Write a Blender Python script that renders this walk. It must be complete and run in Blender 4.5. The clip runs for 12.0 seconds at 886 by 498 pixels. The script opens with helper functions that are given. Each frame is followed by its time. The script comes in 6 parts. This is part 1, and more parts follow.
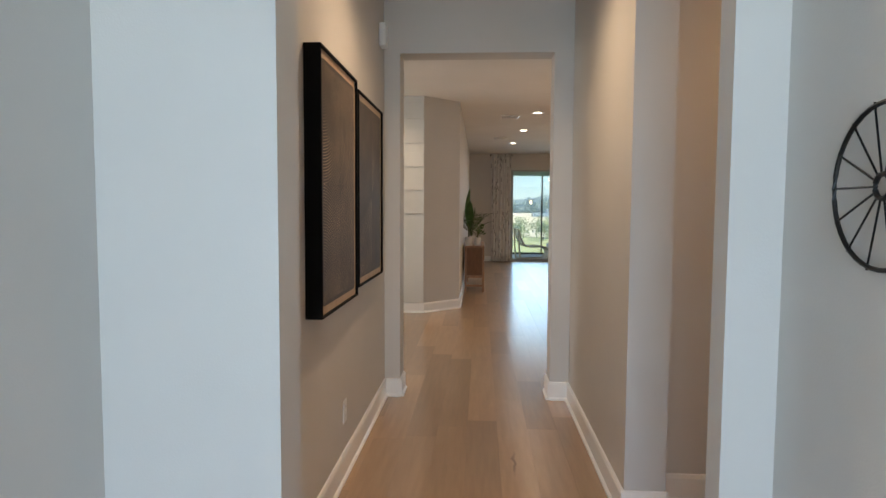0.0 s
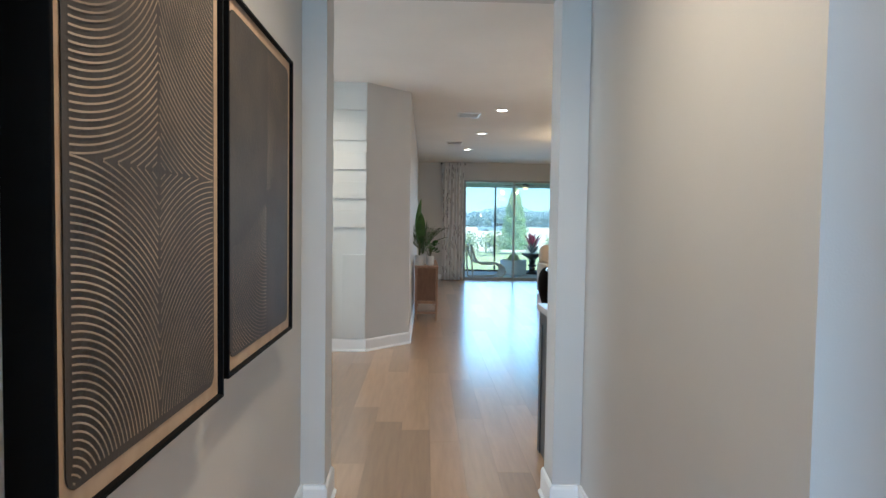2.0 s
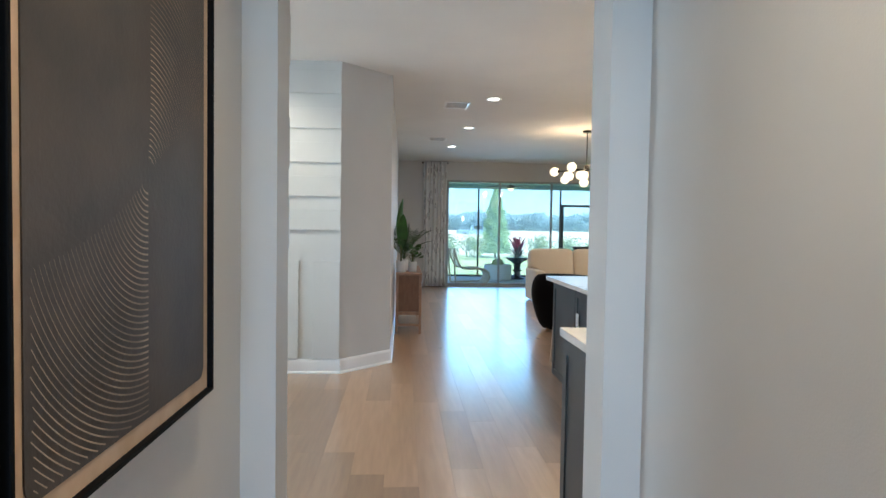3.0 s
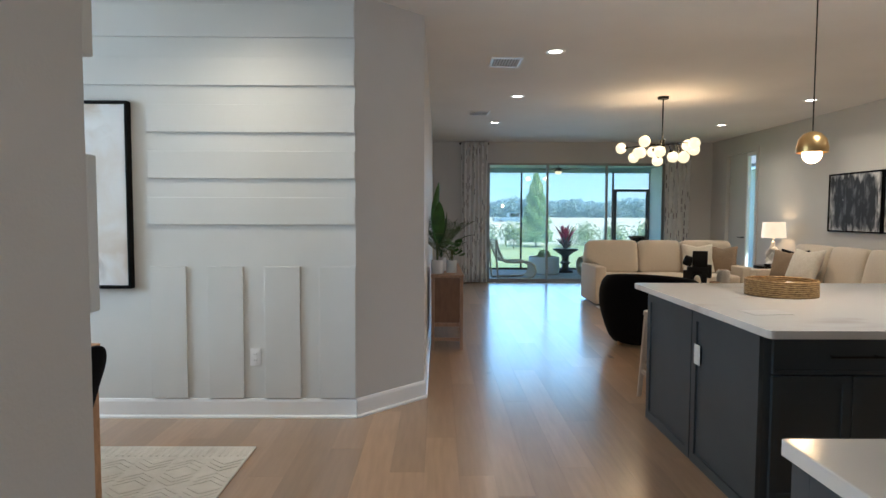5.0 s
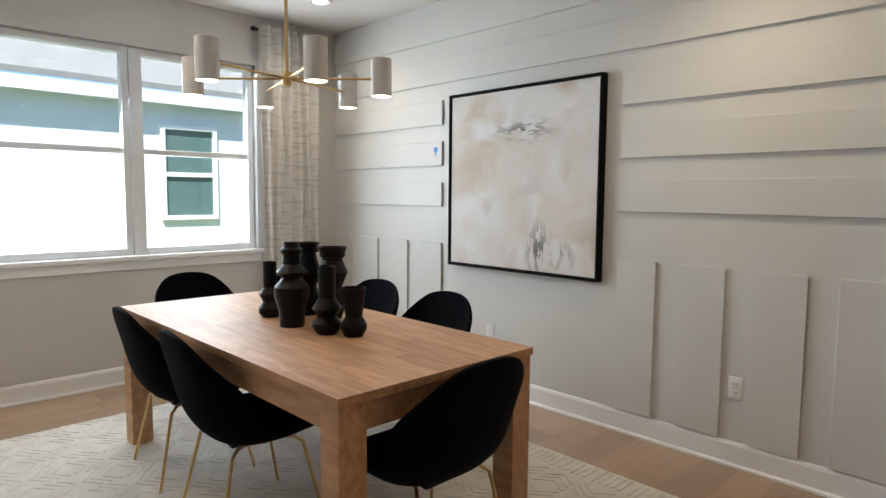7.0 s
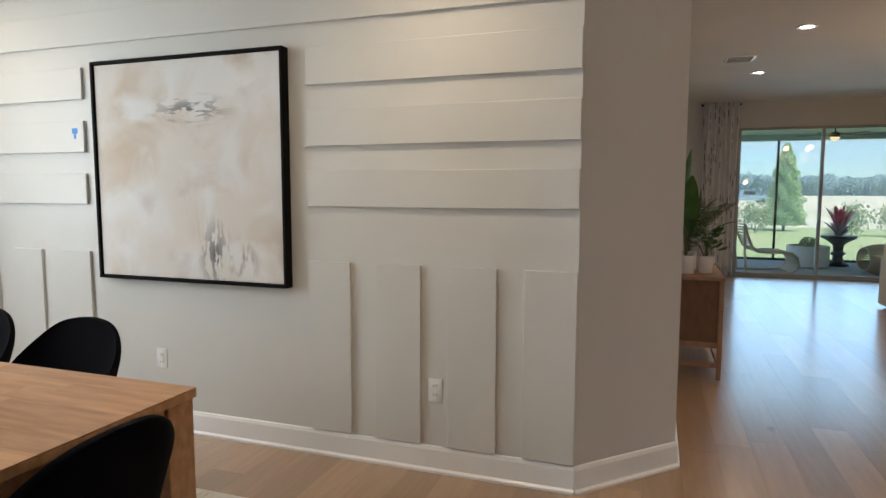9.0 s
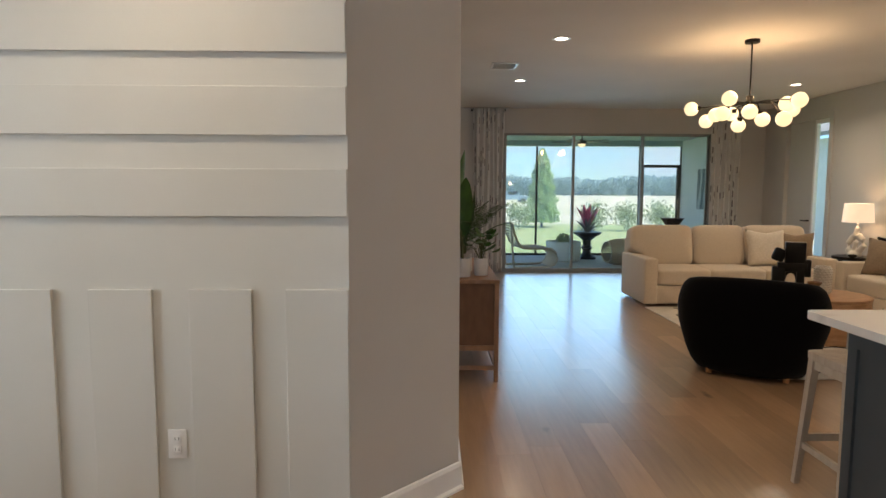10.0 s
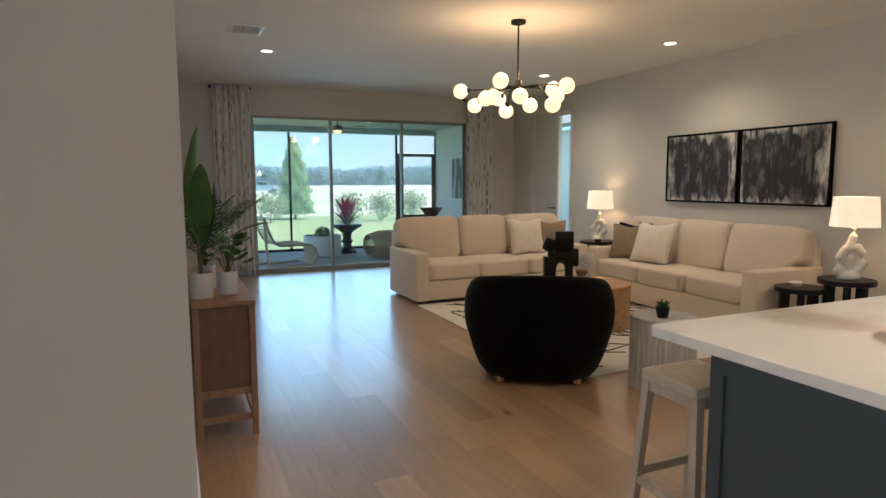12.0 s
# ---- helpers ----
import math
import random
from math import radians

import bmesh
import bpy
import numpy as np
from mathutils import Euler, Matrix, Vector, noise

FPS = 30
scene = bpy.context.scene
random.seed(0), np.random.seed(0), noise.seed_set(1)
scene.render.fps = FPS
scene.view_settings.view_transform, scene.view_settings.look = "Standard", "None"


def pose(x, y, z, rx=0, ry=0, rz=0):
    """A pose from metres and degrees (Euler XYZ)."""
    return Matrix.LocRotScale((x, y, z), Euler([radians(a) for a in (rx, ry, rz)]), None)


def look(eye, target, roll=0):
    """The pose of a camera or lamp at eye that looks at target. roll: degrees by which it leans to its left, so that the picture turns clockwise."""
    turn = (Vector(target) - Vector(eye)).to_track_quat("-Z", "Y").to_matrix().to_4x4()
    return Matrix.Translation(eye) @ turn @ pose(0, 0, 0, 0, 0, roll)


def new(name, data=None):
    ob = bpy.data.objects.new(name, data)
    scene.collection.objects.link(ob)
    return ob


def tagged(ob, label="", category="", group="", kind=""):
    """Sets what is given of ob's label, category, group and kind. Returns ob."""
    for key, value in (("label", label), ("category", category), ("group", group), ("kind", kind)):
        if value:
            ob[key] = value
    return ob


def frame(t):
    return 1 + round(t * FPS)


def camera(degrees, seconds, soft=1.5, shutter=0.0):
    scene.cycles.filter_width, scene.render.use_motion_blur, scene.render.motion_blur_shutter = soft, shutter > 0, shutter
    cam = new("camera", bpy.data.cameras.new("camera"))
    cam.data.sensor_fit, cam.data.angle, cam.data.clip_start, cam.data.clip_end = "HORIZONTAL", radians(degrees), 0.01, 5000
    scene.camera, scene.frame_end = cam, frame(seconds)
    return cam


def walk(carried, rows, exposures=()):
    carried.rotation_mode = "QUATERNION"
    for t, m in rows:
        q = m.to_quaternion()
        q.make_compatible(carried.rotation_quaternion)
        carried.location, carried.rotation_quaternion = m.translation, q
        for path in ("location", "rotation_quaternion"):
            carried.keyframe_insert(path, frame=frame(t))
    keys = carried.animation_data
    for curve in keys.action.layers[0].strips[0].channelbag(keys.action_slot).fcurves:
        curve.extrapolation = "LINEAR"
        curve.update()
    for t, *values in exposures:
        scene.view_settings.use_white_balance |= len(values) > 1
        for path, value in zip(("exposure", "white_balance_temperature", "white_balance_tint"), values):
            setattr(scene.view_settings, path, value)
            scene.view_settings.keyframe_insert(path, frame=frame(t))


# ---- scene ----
cam = camera(71.7, 12.0)
PATH = [
    (0, (0.204, 0.254, 1.4), (0.084, 2.246, 1.271), 0.3),
    (0.5, (0.173, 0.628, 1.417), (0.042, 2.62, 1.298), 0.4),
    (1, (0.156, 1.001, 1.427), (0.067, 2.997, 1.335), 0.4),
    (1.5, (0.12, 1.402, 1.415), (0.11, 3.4, 1.326), 0.6),
    (2, (0.088, 1.815, 1.408), (0.147, 3.812, 1.323), 0.8),
    (2.5, (0.068, 2.236, 1.417), (0.165, 4.232, 1.332), 1.0),
    (3, (0.031, 2.698, 1.395), (0.162, 4.692, 1.321), 0.9),
    (3.9, (-0.01, 3.42, 1.4), (0.2, 5.41, 1.3), 0.6),
    (4.8, (-0.013, 4.114, 1.425), (0.095, 6.108, 1.312), 0.3),
    (5, (0.015, 4.253, 1.421), (0.032, 6.25, 1.306), 0.2),
    (5.5, (0.01, 4.561, 1.412), (-0.329, 6.528, 1.286), -0.0),
    (6, (-0.071, 4.802, 1.409), (-0.835, 6.646, 1.282), 0.1),
    (6.5, (-0.032, 5.017, 1.446), (-1.224, 6.614, 1.281), 0.1),
    (6.7, (-0.032, 5.068, 1.426), (-1.339, 6.573, 1.261), 0.5),
    (7.1, (-0.06, 5.17, 1.43), (-1.52, 6.53, 1.25), 0.4),
    (7.5, (-0.1, 5.26, 1.433), (-1.59, 6.58, 1.243), 0.4),
    (7.9, (-0.13, 5.34, 1.436), (-1.53, 6.755, 1.236), 0.4),
    (8.3, (-0.172, 5.431, 1.437), (-1.336, 7.044, 1.23), 0.3),
    (8.5, (-0.203, 5.487, 1.433), (-1.235, 7.189, 1.233), 0.2),
    (9, (-0.227, 5.629, 1.424), (-0.877, 7.511, 1.236), 0.1),
    (9.5, (-0.231, 5.855, 1.436), (-0.504, 7.828, 1.256), 0.2),
    (10, (-0.22, 6.056, 1.442), (-0.185, 8.047, 1.255), 0.2),
    (10.5, (-0.216, 6.304, 1.45), (0.054, 8.277, 1.262), 0.2),
    (11, (-0.195, 6.537, 1.436), (0.258, 8.475, 1.238), -0.0),
    (11.5, (-0.139, 6.811, 1.441), (0.484, 8.701, 1.243), -0.2),
    (12, (-0.122, 7.04, 1.444), (0.681, 8.859, 1.225), -0.2),
]
EXPOSURES = [(0.0, 1.36, 7000, 13), (1.0, 1.5, 6900, 10), (1.5, 1.6, 7000, 9), (2.0, 1.82, 5400, 3), (2.5, 1.88, 5290, 2), (3.0, 1.92, 5220, 2), (5.0, 1.43, 5400, 4), (6.0, 1.2, 6150, 8), (6.5, 1.12, 6250, 10), (8.5, 1.1, 6230, 10), (9.0, 1.16, 6450, 10), (9.5, 1.18, 6480, 10), (11.0, 1.49, 5950, 9), (11.5, 1.46, 5900, 8), (12.0, 1.42, 5930, 7)]
walk(cam, [(t, look(eye, target, roll)) for t, eye, target, roll in PATH], exposures=EXPOSURES)

# ---- sky, sun and large lights ----
world = bpy.data.worlds.new("sky")
scene.world = world
world.use_nodes = True
wn = world.node_tree.nodes
sky = wn.new("ShaderNodeTexSky")
sky.sky_type, sky.sun_disc = "NISHITA", False
sky.sun_elevation, sky.sun_rotation = radians(55), radians(130)
sky.air_density, sky.dust_density, sky.ozone_density = 1.2, 0.0, 3.0
wc = wn.new("ShaderNodeTexCoord")
wm = wn.new("ShaderNodeMapping")
wm.inputs["Scale"].default_value = (1, 1, 3.5)
wnz = wn.new("ShaderNodeTexNoise")
wnz.inputs["Scale"].default_value, wnz.inputs["Detail"].default_value = 3.2, 7
wr = wn.new("ShaderNodeValToRGB")
wr.color_ramp.elements[0].position, wr.color_ramp.elements[1].position = 0.42, 0.64
wx = wn.new("ShaderNodeMix")
wx.data_type = "RGBA"
wx.inputs["B"].default_value = (3.4, 4.0, 4.7, 1)
wl = world.node_tree.links
wl.new(wc.outputs["Generated"], wm.inputs["Vector"])
wl.new(wm.outputs["Vector"], wnz.inputs["Vector"])
wl.new(wnz.outputs["Fac"], wr.inputs["Fac"])
wl.new(wr.outputs["Color"], wx.inputs["Factor"])
wt = wn.new("ShaderNodeMix")
wt.data_type, wt.blend_type = "RGBA", "MULTIPLY"
wt.inputs["Factor"].default_value, wt.inputs["B"].default_value = 1.0, (0.45, 0.65, 0.92, 1)
wl.new(sky.outputs["Color"], wt.inputs["A"])
wl.new(wt.outputs["Result"], wx.inputs["A"])
wl.new(wx.outputs["Result"], wn["Background"].inputs["Color"])
wn["Background"].inputs["Strength"].default_value = 0.12

sun = new("sun", bpy.data.lights.new("sun", "SUN"))
sun.data.energy, sun.data.angle, sun.data.color = 4.8, radians(0.6), (1.0, 0.95, 0.87)
sun.matrix_world = look((12, -10, 22), (0, 0, 0))

# strengths of the fitted lamps, in watts; the kitchen downlights are unseen additions
W_DOWN, W_HALL, W_KITCHEN_FILL, W_GLOBE, W_TABLE, W_PENDANT = 12.0, 30.0, 37.0, 7.5, 1.3, 5.0
WARM, SOFT_WARM = (1.0, 0.61, 0.30), (1.0, 0.78, 0.55)


def lamp(name, kind, place, watts, colour, size=0.05, aim=None):
    ob = new(name, bpy.data.lights.new(name, kind))
    ob.data.energy, ob.data.color = watts, colour
    if kind == "POINT":
        ob.data.shadow_soft_size = size
    elif kind == "AREA":
        ob.data.shape, ob.data.size = "DISK", size
    elif kind == "SPOT":
        ob.data.shadow_soft_size, ob.data.spot_size, ob.data.spot_blend = size, radians(150), 1.0
    ob.matrix_world = look(place, aim) if aim else Matrix.Translation(place)
    return ob


# area lamps stand in for sky light at the entry door and dining window
day = new("entry_sky_fill", bpy.data.lights.new("entry_sky_fill", "AREA"))
day.data.shape, day.data.size, day.data.size_y, day.data.energy, day.data.color = "RECTANGLE", 1.1, 2.1, 31.0, (0.53, 0.75, 1.0)
day.matrix_world = look((0.1, -2.0, 1.35), (0.1, 2.0, 1.35))
day2 = new("window_sky_fill", bpy.data.lights.new("window_sky_fill", "AREA"))
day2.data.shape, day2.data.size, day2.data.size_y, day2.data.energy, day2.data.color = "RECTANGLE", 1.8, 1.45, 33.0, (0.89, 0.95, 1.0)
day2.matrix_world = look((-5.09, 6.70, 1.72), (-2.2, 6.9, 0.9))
# area lamp just outside the glass doors, added for the floor's blue sheen
day3 = new("patio_sky_fill", bpy.data.lights.new("patio_sky_fill", "AREA"))
day3.data.shape, day3.data.size, day3.data.size_y, day3.data.energy, day3.data.color = "RECTANGLE", 2.5, 2.3, 7.5, (0.42, 0.70, 1.0)
day3.matrix_world = look((2.35, 17.25, 1.27), (2.2, 11.0, 0.2))
day3.data.spread = radians(115)

# ---- materials ----
def material(name, colour, rough=0.5, metal=0.0, colour2=None, scale=8.0, stretch=(1, 1, 1), bump=0.0, bump_scale=60.0, detail=4.0,
             contrast=(0.35, 0.65), per_object=0.0, world_space=True, coat=0.0, sheen=0.0, rough2=None, spec=None, island=0.0):
    m = bpy.data.materials.new(name)
    m.use_nodes = True
    n, l = m.node_tree.nodes, m.node_tree.links
    b = n["Principled BSDF"]
    b.inputs["Base Color"].default_value = (*colour, 1)
    b.inputs["Roughness"].default_value, b.inputs["Metallic"].default_value = rough, metal
    b.inputs["Coat Weight"].default_value, b.inputs["Sheen Weight"].default_value, b.inputs["Coat Roughness"].default_value = coat, sheen, 0.2
    if coat > 0.9:
        b.inputs["Coat IOR"].default_value = 1.75
    if spec is not None:
        b.inputs["Specular IOR Level"].default_value = spec
    if world_space:
        geo = n.new("ShaderNodeNewGeometry")
        where = geo.outputs["Position"]
    else:
        where = n.new("ShaderNodeTexCoord").outputs["Object"]
    mp = n.new("ShaderNodeMapping")
    mp.inputs["Scale"].default_value = stretch
    l.new(where, mp.inputs["Vector"])
    info = n.new("ShaderNodeObjectInfo")
    if per_object:
        sh = n.new("ShaderNodeVectorMath")
        sh.operation = "SCALE"
        sh.inputs[0].default_value = (17.0, 9.0, 5.0)
        l.new(info.outputs["Random"], sh.inputs["Scale"])
        l.new(sh.outputs["Vector"], mp.inputs["Location"])
    nz = n.new("ShaderNodeTexNoise")
    nz.inputs["Scale"].default_value, nz.inputs["Detail"].default_value = scale, detail
    l.new(mp.outputs["Vector"], nz.inputs["Vector"])
    ramp = n.new("ShaderNodeValToRGB")
    ramp.color_ramp.elements[0].position, ramp.color_ramp.elements[1].position = contrast
    c2 = colour2 or tuple(c * 0.93 for c in colour)
    ramp.color_ramp.elements[0].color, ramp.color_ramp.elements[1].color = (*c2, 1), (*colour, 1)
    l.new(nz.outputs["Fac"], ramp.inputs["Fac"])
    out = ramp.outputs["Color"]
    if per_object:
        hsv = n.new("ShaderNodeHueSaturation")
        mr = n.new("ShaderNodeMapRange")
        mr.inputs["To Min"].default_value, mr.inputs["To Max"].default_value = 1 - per_object, 1 + per_object
        l.new(info.outputs["Random"], mr.inputs["Value"])
        l.new(mr.outputs["Result"], hsv.inputs["Value"])
        l.new(out, hsv.inputs["Color"])
        out = hsv.outputs["Color"]
    if island:
        hsv = n.new("ShaderNodeHueSaturation")
        mr = n.new("ShaderNodeMapRange")
        mr.inputs["To Min"].default_value, mr.inputs["To Max"].default_value = 1 - island, 1 + island
        l.new(n.new("ShaderNodeNewGeometry").outputs["Random Per Island"], mr.inputs["Value"])
        l.new(mr.outputs["Result"], hsv.inputs["Value"])
        l.new(out, hsv.inputs["Color"])
        out = hsv.outputs["Color"]
    l.new(out, b.inputs["Base Color"])
    if rough2 is not None:
        rr = n.new("ShaderNodeMapRange")
        rr.inputs["To Min"].default_value, rr.inputs["To Max"].default_value = rough, rough2
        l.new(nz.outputs["Fac"], rr.inputs["Value"])
        l.new(rr.outputs["Result"], b.inputs["Roughness"])
    if bump:
        bz = n.new("ShaderNodeTexNoise")
        bz.inputs["Scale"].default_value, bz.inputs["Detail"].default_value = bump_scale, 3
        l.new(mp.outputs["Vector"], bz.inputs["Vector"])
        bp = n.new("ShaderNodeBump")
        bp.inputs["Strength"].default_value, bp.inputs["Distance"].default_value = bump, 0.004
        l.new(bz.outputs["Fac"], bp.inputs["Height"])
        l.new(bp.outputs["Normal"], b.inputs["Normal"])
    return m


def glowing(name, colour, strength, base=(0.8, 0.8, 0.8)):
    m = material(name, base, 0.3)
    b = m.node_tree.nodes["Principled BSDF"]
    b.inputs["Emission Color"].default_value, b.inputs["Emission Strength"].default_value = (*colour, 1), strength
    return m


def glass(name, tint=(1, 1, 1), rough=0.0):
    m = bpy.data.materials.new(name)
    m.use_nodes = True
    n, l = m.node_tree.nodes, m.node_tree.links
    n.remove(n["Principled BSDF"])
    tr, gl, mix, lw, pw, ma = (n.new("ShaderNode" + k) for k in ("BsdfTransparent", "BsdfGlossy", "MixShader", "LayerWeight", "Math", "Math"))
    tr.inputs["Color"].default_value = (*tint, 1)
    gl.inputs["Roughness"].default_value = rough
    lw.inputs["Blend"].default_value = 0.5
    pw.operation, ma.operation = "POWER", "MULTIPLY_ADD"
    pw.inputs[1].default_value, ma.inputs[1].default_value, ma.inputs[2].default_value = 5.0, 0.96, 0.04
    l.new(lw.outputs["Facing"], pw.inputs[0]), l.new(pw.outputs["Value"], ma.inputs[0])
    l.new(ma.outputs["Value"], mix.inputs["Fac"])
    l.new(tr.outputs["BSDF"], mix.inputs[1])
    l.new(gl.outputs["BSDF"], mix.inputs[2])
    l.new(mix.outputs["Shader"], n["Material Output"].inputs["Surface"])
    return m


PAINT = material("greige wall paint", (0.61, 0.592, 0.565), 0.6, colour2=(0.58, 0.562, 0.535), scale=1.3, bump=0.12, bump_scale=180)
PANEL = material("pale panelling paint", (0.66, 0.66, 0.635), 0.45, colour2=(0.63, 0.63, 0.60), scale=1.7, bump=0.06, bump_scale=140)
CEIL = material("matt ceiling white", (0.82, 0.81, 0.79), 0.8, colour2=(0.78, 0.77, 0.75), scale=1.1, bump=0.15, bump_scale=150)
TRIM = material("white trim enamel", (0.86, 0.86, 0.85), 0.3, colour2=(0.83, 0.83, 0.82), scale=3)
OAK = material("oiled oak plank", (0.43, 0.272, 0.155), 0.36, colour2=(0.34, 0.208, 0.113), scale=5.0, stretch=(7, 0.6, 1), per_object=0.21, bump=0.02,
               bump_scale=26, contrast=(0.25, 0.75), rough2=0.44, coat=1.0, spec=0.5)
GAP = material("dark plank joint", (0.24, 0.15, 0.085), 0.8)
FRAME = material("window vinyl white", (0.75, 0.76, 0.76), 0.35)
BRONZE = material("dark bronze aluminium", (0.035, 0.035, 0.035), 0.4, metal=0.3)
STEEL = material("grey slider frame", (0.33, 0.33, 0.31), 0.4, metal=0.4)
PANE = glass("clear window glass", (0.94, 0.97, 0.97))
OAK_REST = material("oiled oak plank, far", (0.43, 0.272, 0.155), 0.36, colour2=(0.34, 0.208, 0.113), scale=5.0, stretch=(7, 0.6, 1), island=0.21, bump=0.02,
                    bump_scale=26, contrast=(0.25, 0.75), rough2=0.44, coat=1.0, spec=0.5)


def knots(m, across=False, k=1.0):
    """Adds sparse dark knots and short checks to a plank material; across: the boards run along x."""
    n, l = m.node_tree.nodes, m.node_tree.links
    b = n["Principled BSDF"]
    base = b.inputs["Base Color"].links[0].from_socket
    pos = n.new("ShaderNodeNewGeometry").outputs["Position"]
    for stretch, size, scale, tone in (((1, 0.4, 0), 0.055, 1.5, (0.10, 0.06, 0.03)), ((3.2, 0.22, 0), 0.06, 1.4, (0.16, 0.095, 0.05))):
        mp, vo, rp, mx, nz, ad = (n.new("ShaderNode" + k) for k in ("Mapping", "TexVoronoi", "ValToRGB", "Mix", "TexNoise", "VectorMath"))
        mp.inputs["Scale"].default_value, vo.inputs["Scale"].default_value = (stretch[1], stretch[0], 0) if across else stretch, scale * k
        nz.inputs["Scale"].default_value = 9
        ad.operation = "MULTIPLY_ADD"
        ad.inputs[1].default_value = (0.14 / k, 0.05 / k, 0) if across else (0.05, 0.14, 0)
        l.new(pos, nz.inputs["Vector"]), l.new(nz.outputs["Color"], ad.inputs[0]), l.new(pos, ad.inputs[2])
        l.new(ad.outputs["Vector"], mp.inputs["Vector"]), l.new(mp.outputs["Vector"], vo.inputs["Vector"])
        rp.color_ramp.elements[0].position, rp.color_ramp.elements[1].position = size * 0.35, size
        rp.color_ramp.elements[0].color, rp.color_ramp.elements[1].color = (0.8, 0.8, 0.8, 1), (0, 0, 0, 1)
        l.new(vo.outputs["Distance"], rp.inputs["Fac"])
        mx.data_type = "RGBA"
        mx.inputs["B"].default_value = (*tone, 1)
        l.new(rp.outputs["Color"], mx.inputs["Factor"]), l.new(base, mx.inputs["A"])
        base = mx.outputs["Result"]
    l.new(base, b.inputs["Base Color"])


knots(OAK), knots(OAK_REST)
BLACK = material("black satin lacquer", (0.007, 0.007, 0.007), 0.35, spec=0.3)
VELVET = material("black velvet", (0.0026, 0.0026, 0.0052), 0.95, sheen=0.03, bump=0.15, bump_scale=300, spec=0.04)
BOUCLE = material("dark navy-black velvet pile", (0.0026, 0.0023, 0.0032), 0.95, sheen=0.06, bump=0.4, bump_scale=220, spec=0.05)
MATT = material("matt black frame paint", (0.004, 0.004, 0.004), 0.6, spec=0.08)
CERAMIC = material("matt black ceramic", (0.0045, 0.0042, 0.004), 0.42, spec=0.2, bump=0.1, bump_scale=40)
GOLD = material("brushed brass", (0.72, 0.50, 0.22), 0.28, metal=1.0, colour2=(0.66, 0.45, 0.19), scale=20)
TABLE = material("light acacia table wood", (0.56, 0.325, 0.175), 0.42, colour2=(0.41, 0.22, 0.105), scale=4.0, stretch=(1.2, 9, 6), bump=0.08, bump_scale=20, per_object=0.14, rough2=0.55)
CANE = material("dark brown cabinet panel", (0.175, 0.083, 0.036), 0.6, colour2=(0.14, 0.064, 0.027), scale=9, stretch=(3, 3, 1), bump=0.2, bump_scale=110)
knots(TABLE, True, 2.2)
WALNUT = material("mid brown cabinet wood", (0.31, 0.165, 0.078), 0.45, colour2=(0.23, 0.12, 0.055), scale=4, stretch=(6, 2, 1), bump=0.08, bump_scale=22)
BLOND = material("pale washed wood", (0.50, 0.42, 0.33), 0.5, colour2=(0.42, 0.34, 0.26), scale=5, stretch=(5, 5, 1), bump=0.1, bump_scale=30)
DARKCAB = material("slate grey cabinet paint", (0.052, 0.066, 0.077), 0.36, colour2=(0.046, 0.059, 0.069), scale=5)
QUARTZ = material("white quartz", (0.74, 0.71, 0.67), 0.16, colour2=(0.62, 0.58, 0.54), scale=1.6, stretch=(1, 2.3, 1), detail=8, contrast=(0.30, 0.42))
CREAM = material("cream woven upholstery", (0.73, 0.645, 0.535), 0.9, colour2=(0.68, 0.595, 0.49), scale=70, bump=0.35, bump_scale=420, sheen=0.15)
IVORY = material("ivory knitted fabric", (0.82, 0.77, 0.69), 0.95, colour2=(0.74, 0.69, 0.60), scale=40, bump=0.6, bump_scale=120)
TAUPE = material("taupe cushion fabric", (0.33, 0.25, 0.175), 0.95, colour2=(0.28, 0.21, 0.145), scale=50, bump=0.3, bump_scale=300)
FLUTE = material("washed grey white wood", (0.52, 0.49, 0.45), 0.7, colour2=(0.38, 0.355, 0.32), scale=5, stretch=(8, 8, 0.8), bump=0.2, bump_scale=40)
PLASTER = material("white plaster lamp foot", (0.78, 0.76, 0.72), 0.6, colour2=(0.72, 0.70, 0.66), scale=14, bump=0.25, bump_scale=60)
POT = material("white glazed pot", (0.72, 0.71, 0.69), 0.25, colour2=(0.67, 0.66, 0.64), scale=9)
LEAF = material("dark green leaf", (0.05, 0.145, 0.025), 0.42, colour2=(0.025, 0.08, 0.015), scale=9, island=0.3)
PALM = material("olive palm leaf", (0.055, 0.10, 0.025), 0.5, colour2=(0.035, 0.07, 0.018), scale=12, island=0.35)
STEM = material("plant stem", (0.10, 0.11, 0.04), 0.6)
SOIL = material("potting soil", (0.03, 0.022, 0.016), 0.95, bump=0.6, bump_scale=150)
RUG = material("ivory wool rug", (0.72, 0.68, 0.61), 0.98, colour2=(0.64, 0.60, 0.53), scale=9, bump=0.6, bump_scale=260)
LINE = material("charcoal rug yarn", (0.02, 0.018, 0.016), 0.95, bump=0.4, bump_scale=200)
WICKER = material("woven straw", (0.40, 0.25, 0.10), 0.75, colour2=(0.22, 0.13, 0.05), scale=40, stretch=(1, 1, 2.5), bump=0.7, bump_scale=90)
RATTAN = material("pale rattan", (0.58, 0.50, 0.38), 0.6, colour2=(0.47, 0.39, 0.28), scale=30, bump=0.3, bump_scale=80)
WHITE_PL = material("white plastic plate", (0.86, 0.86, 0.85), 0.3)
GREY_PL = material("dark slot", (0.05, 0.05, 0.05), 0.5)
SHADE = glowing("lit linen lampshade", (1.0, 0.72, 0.46), 0.33, (0.75, 0.70, 0.62))
OPAL = glowing("lit opal glass globe", (1.0, 0.74, 0.40), 0.5, (0.85, 0.8, 0.7))
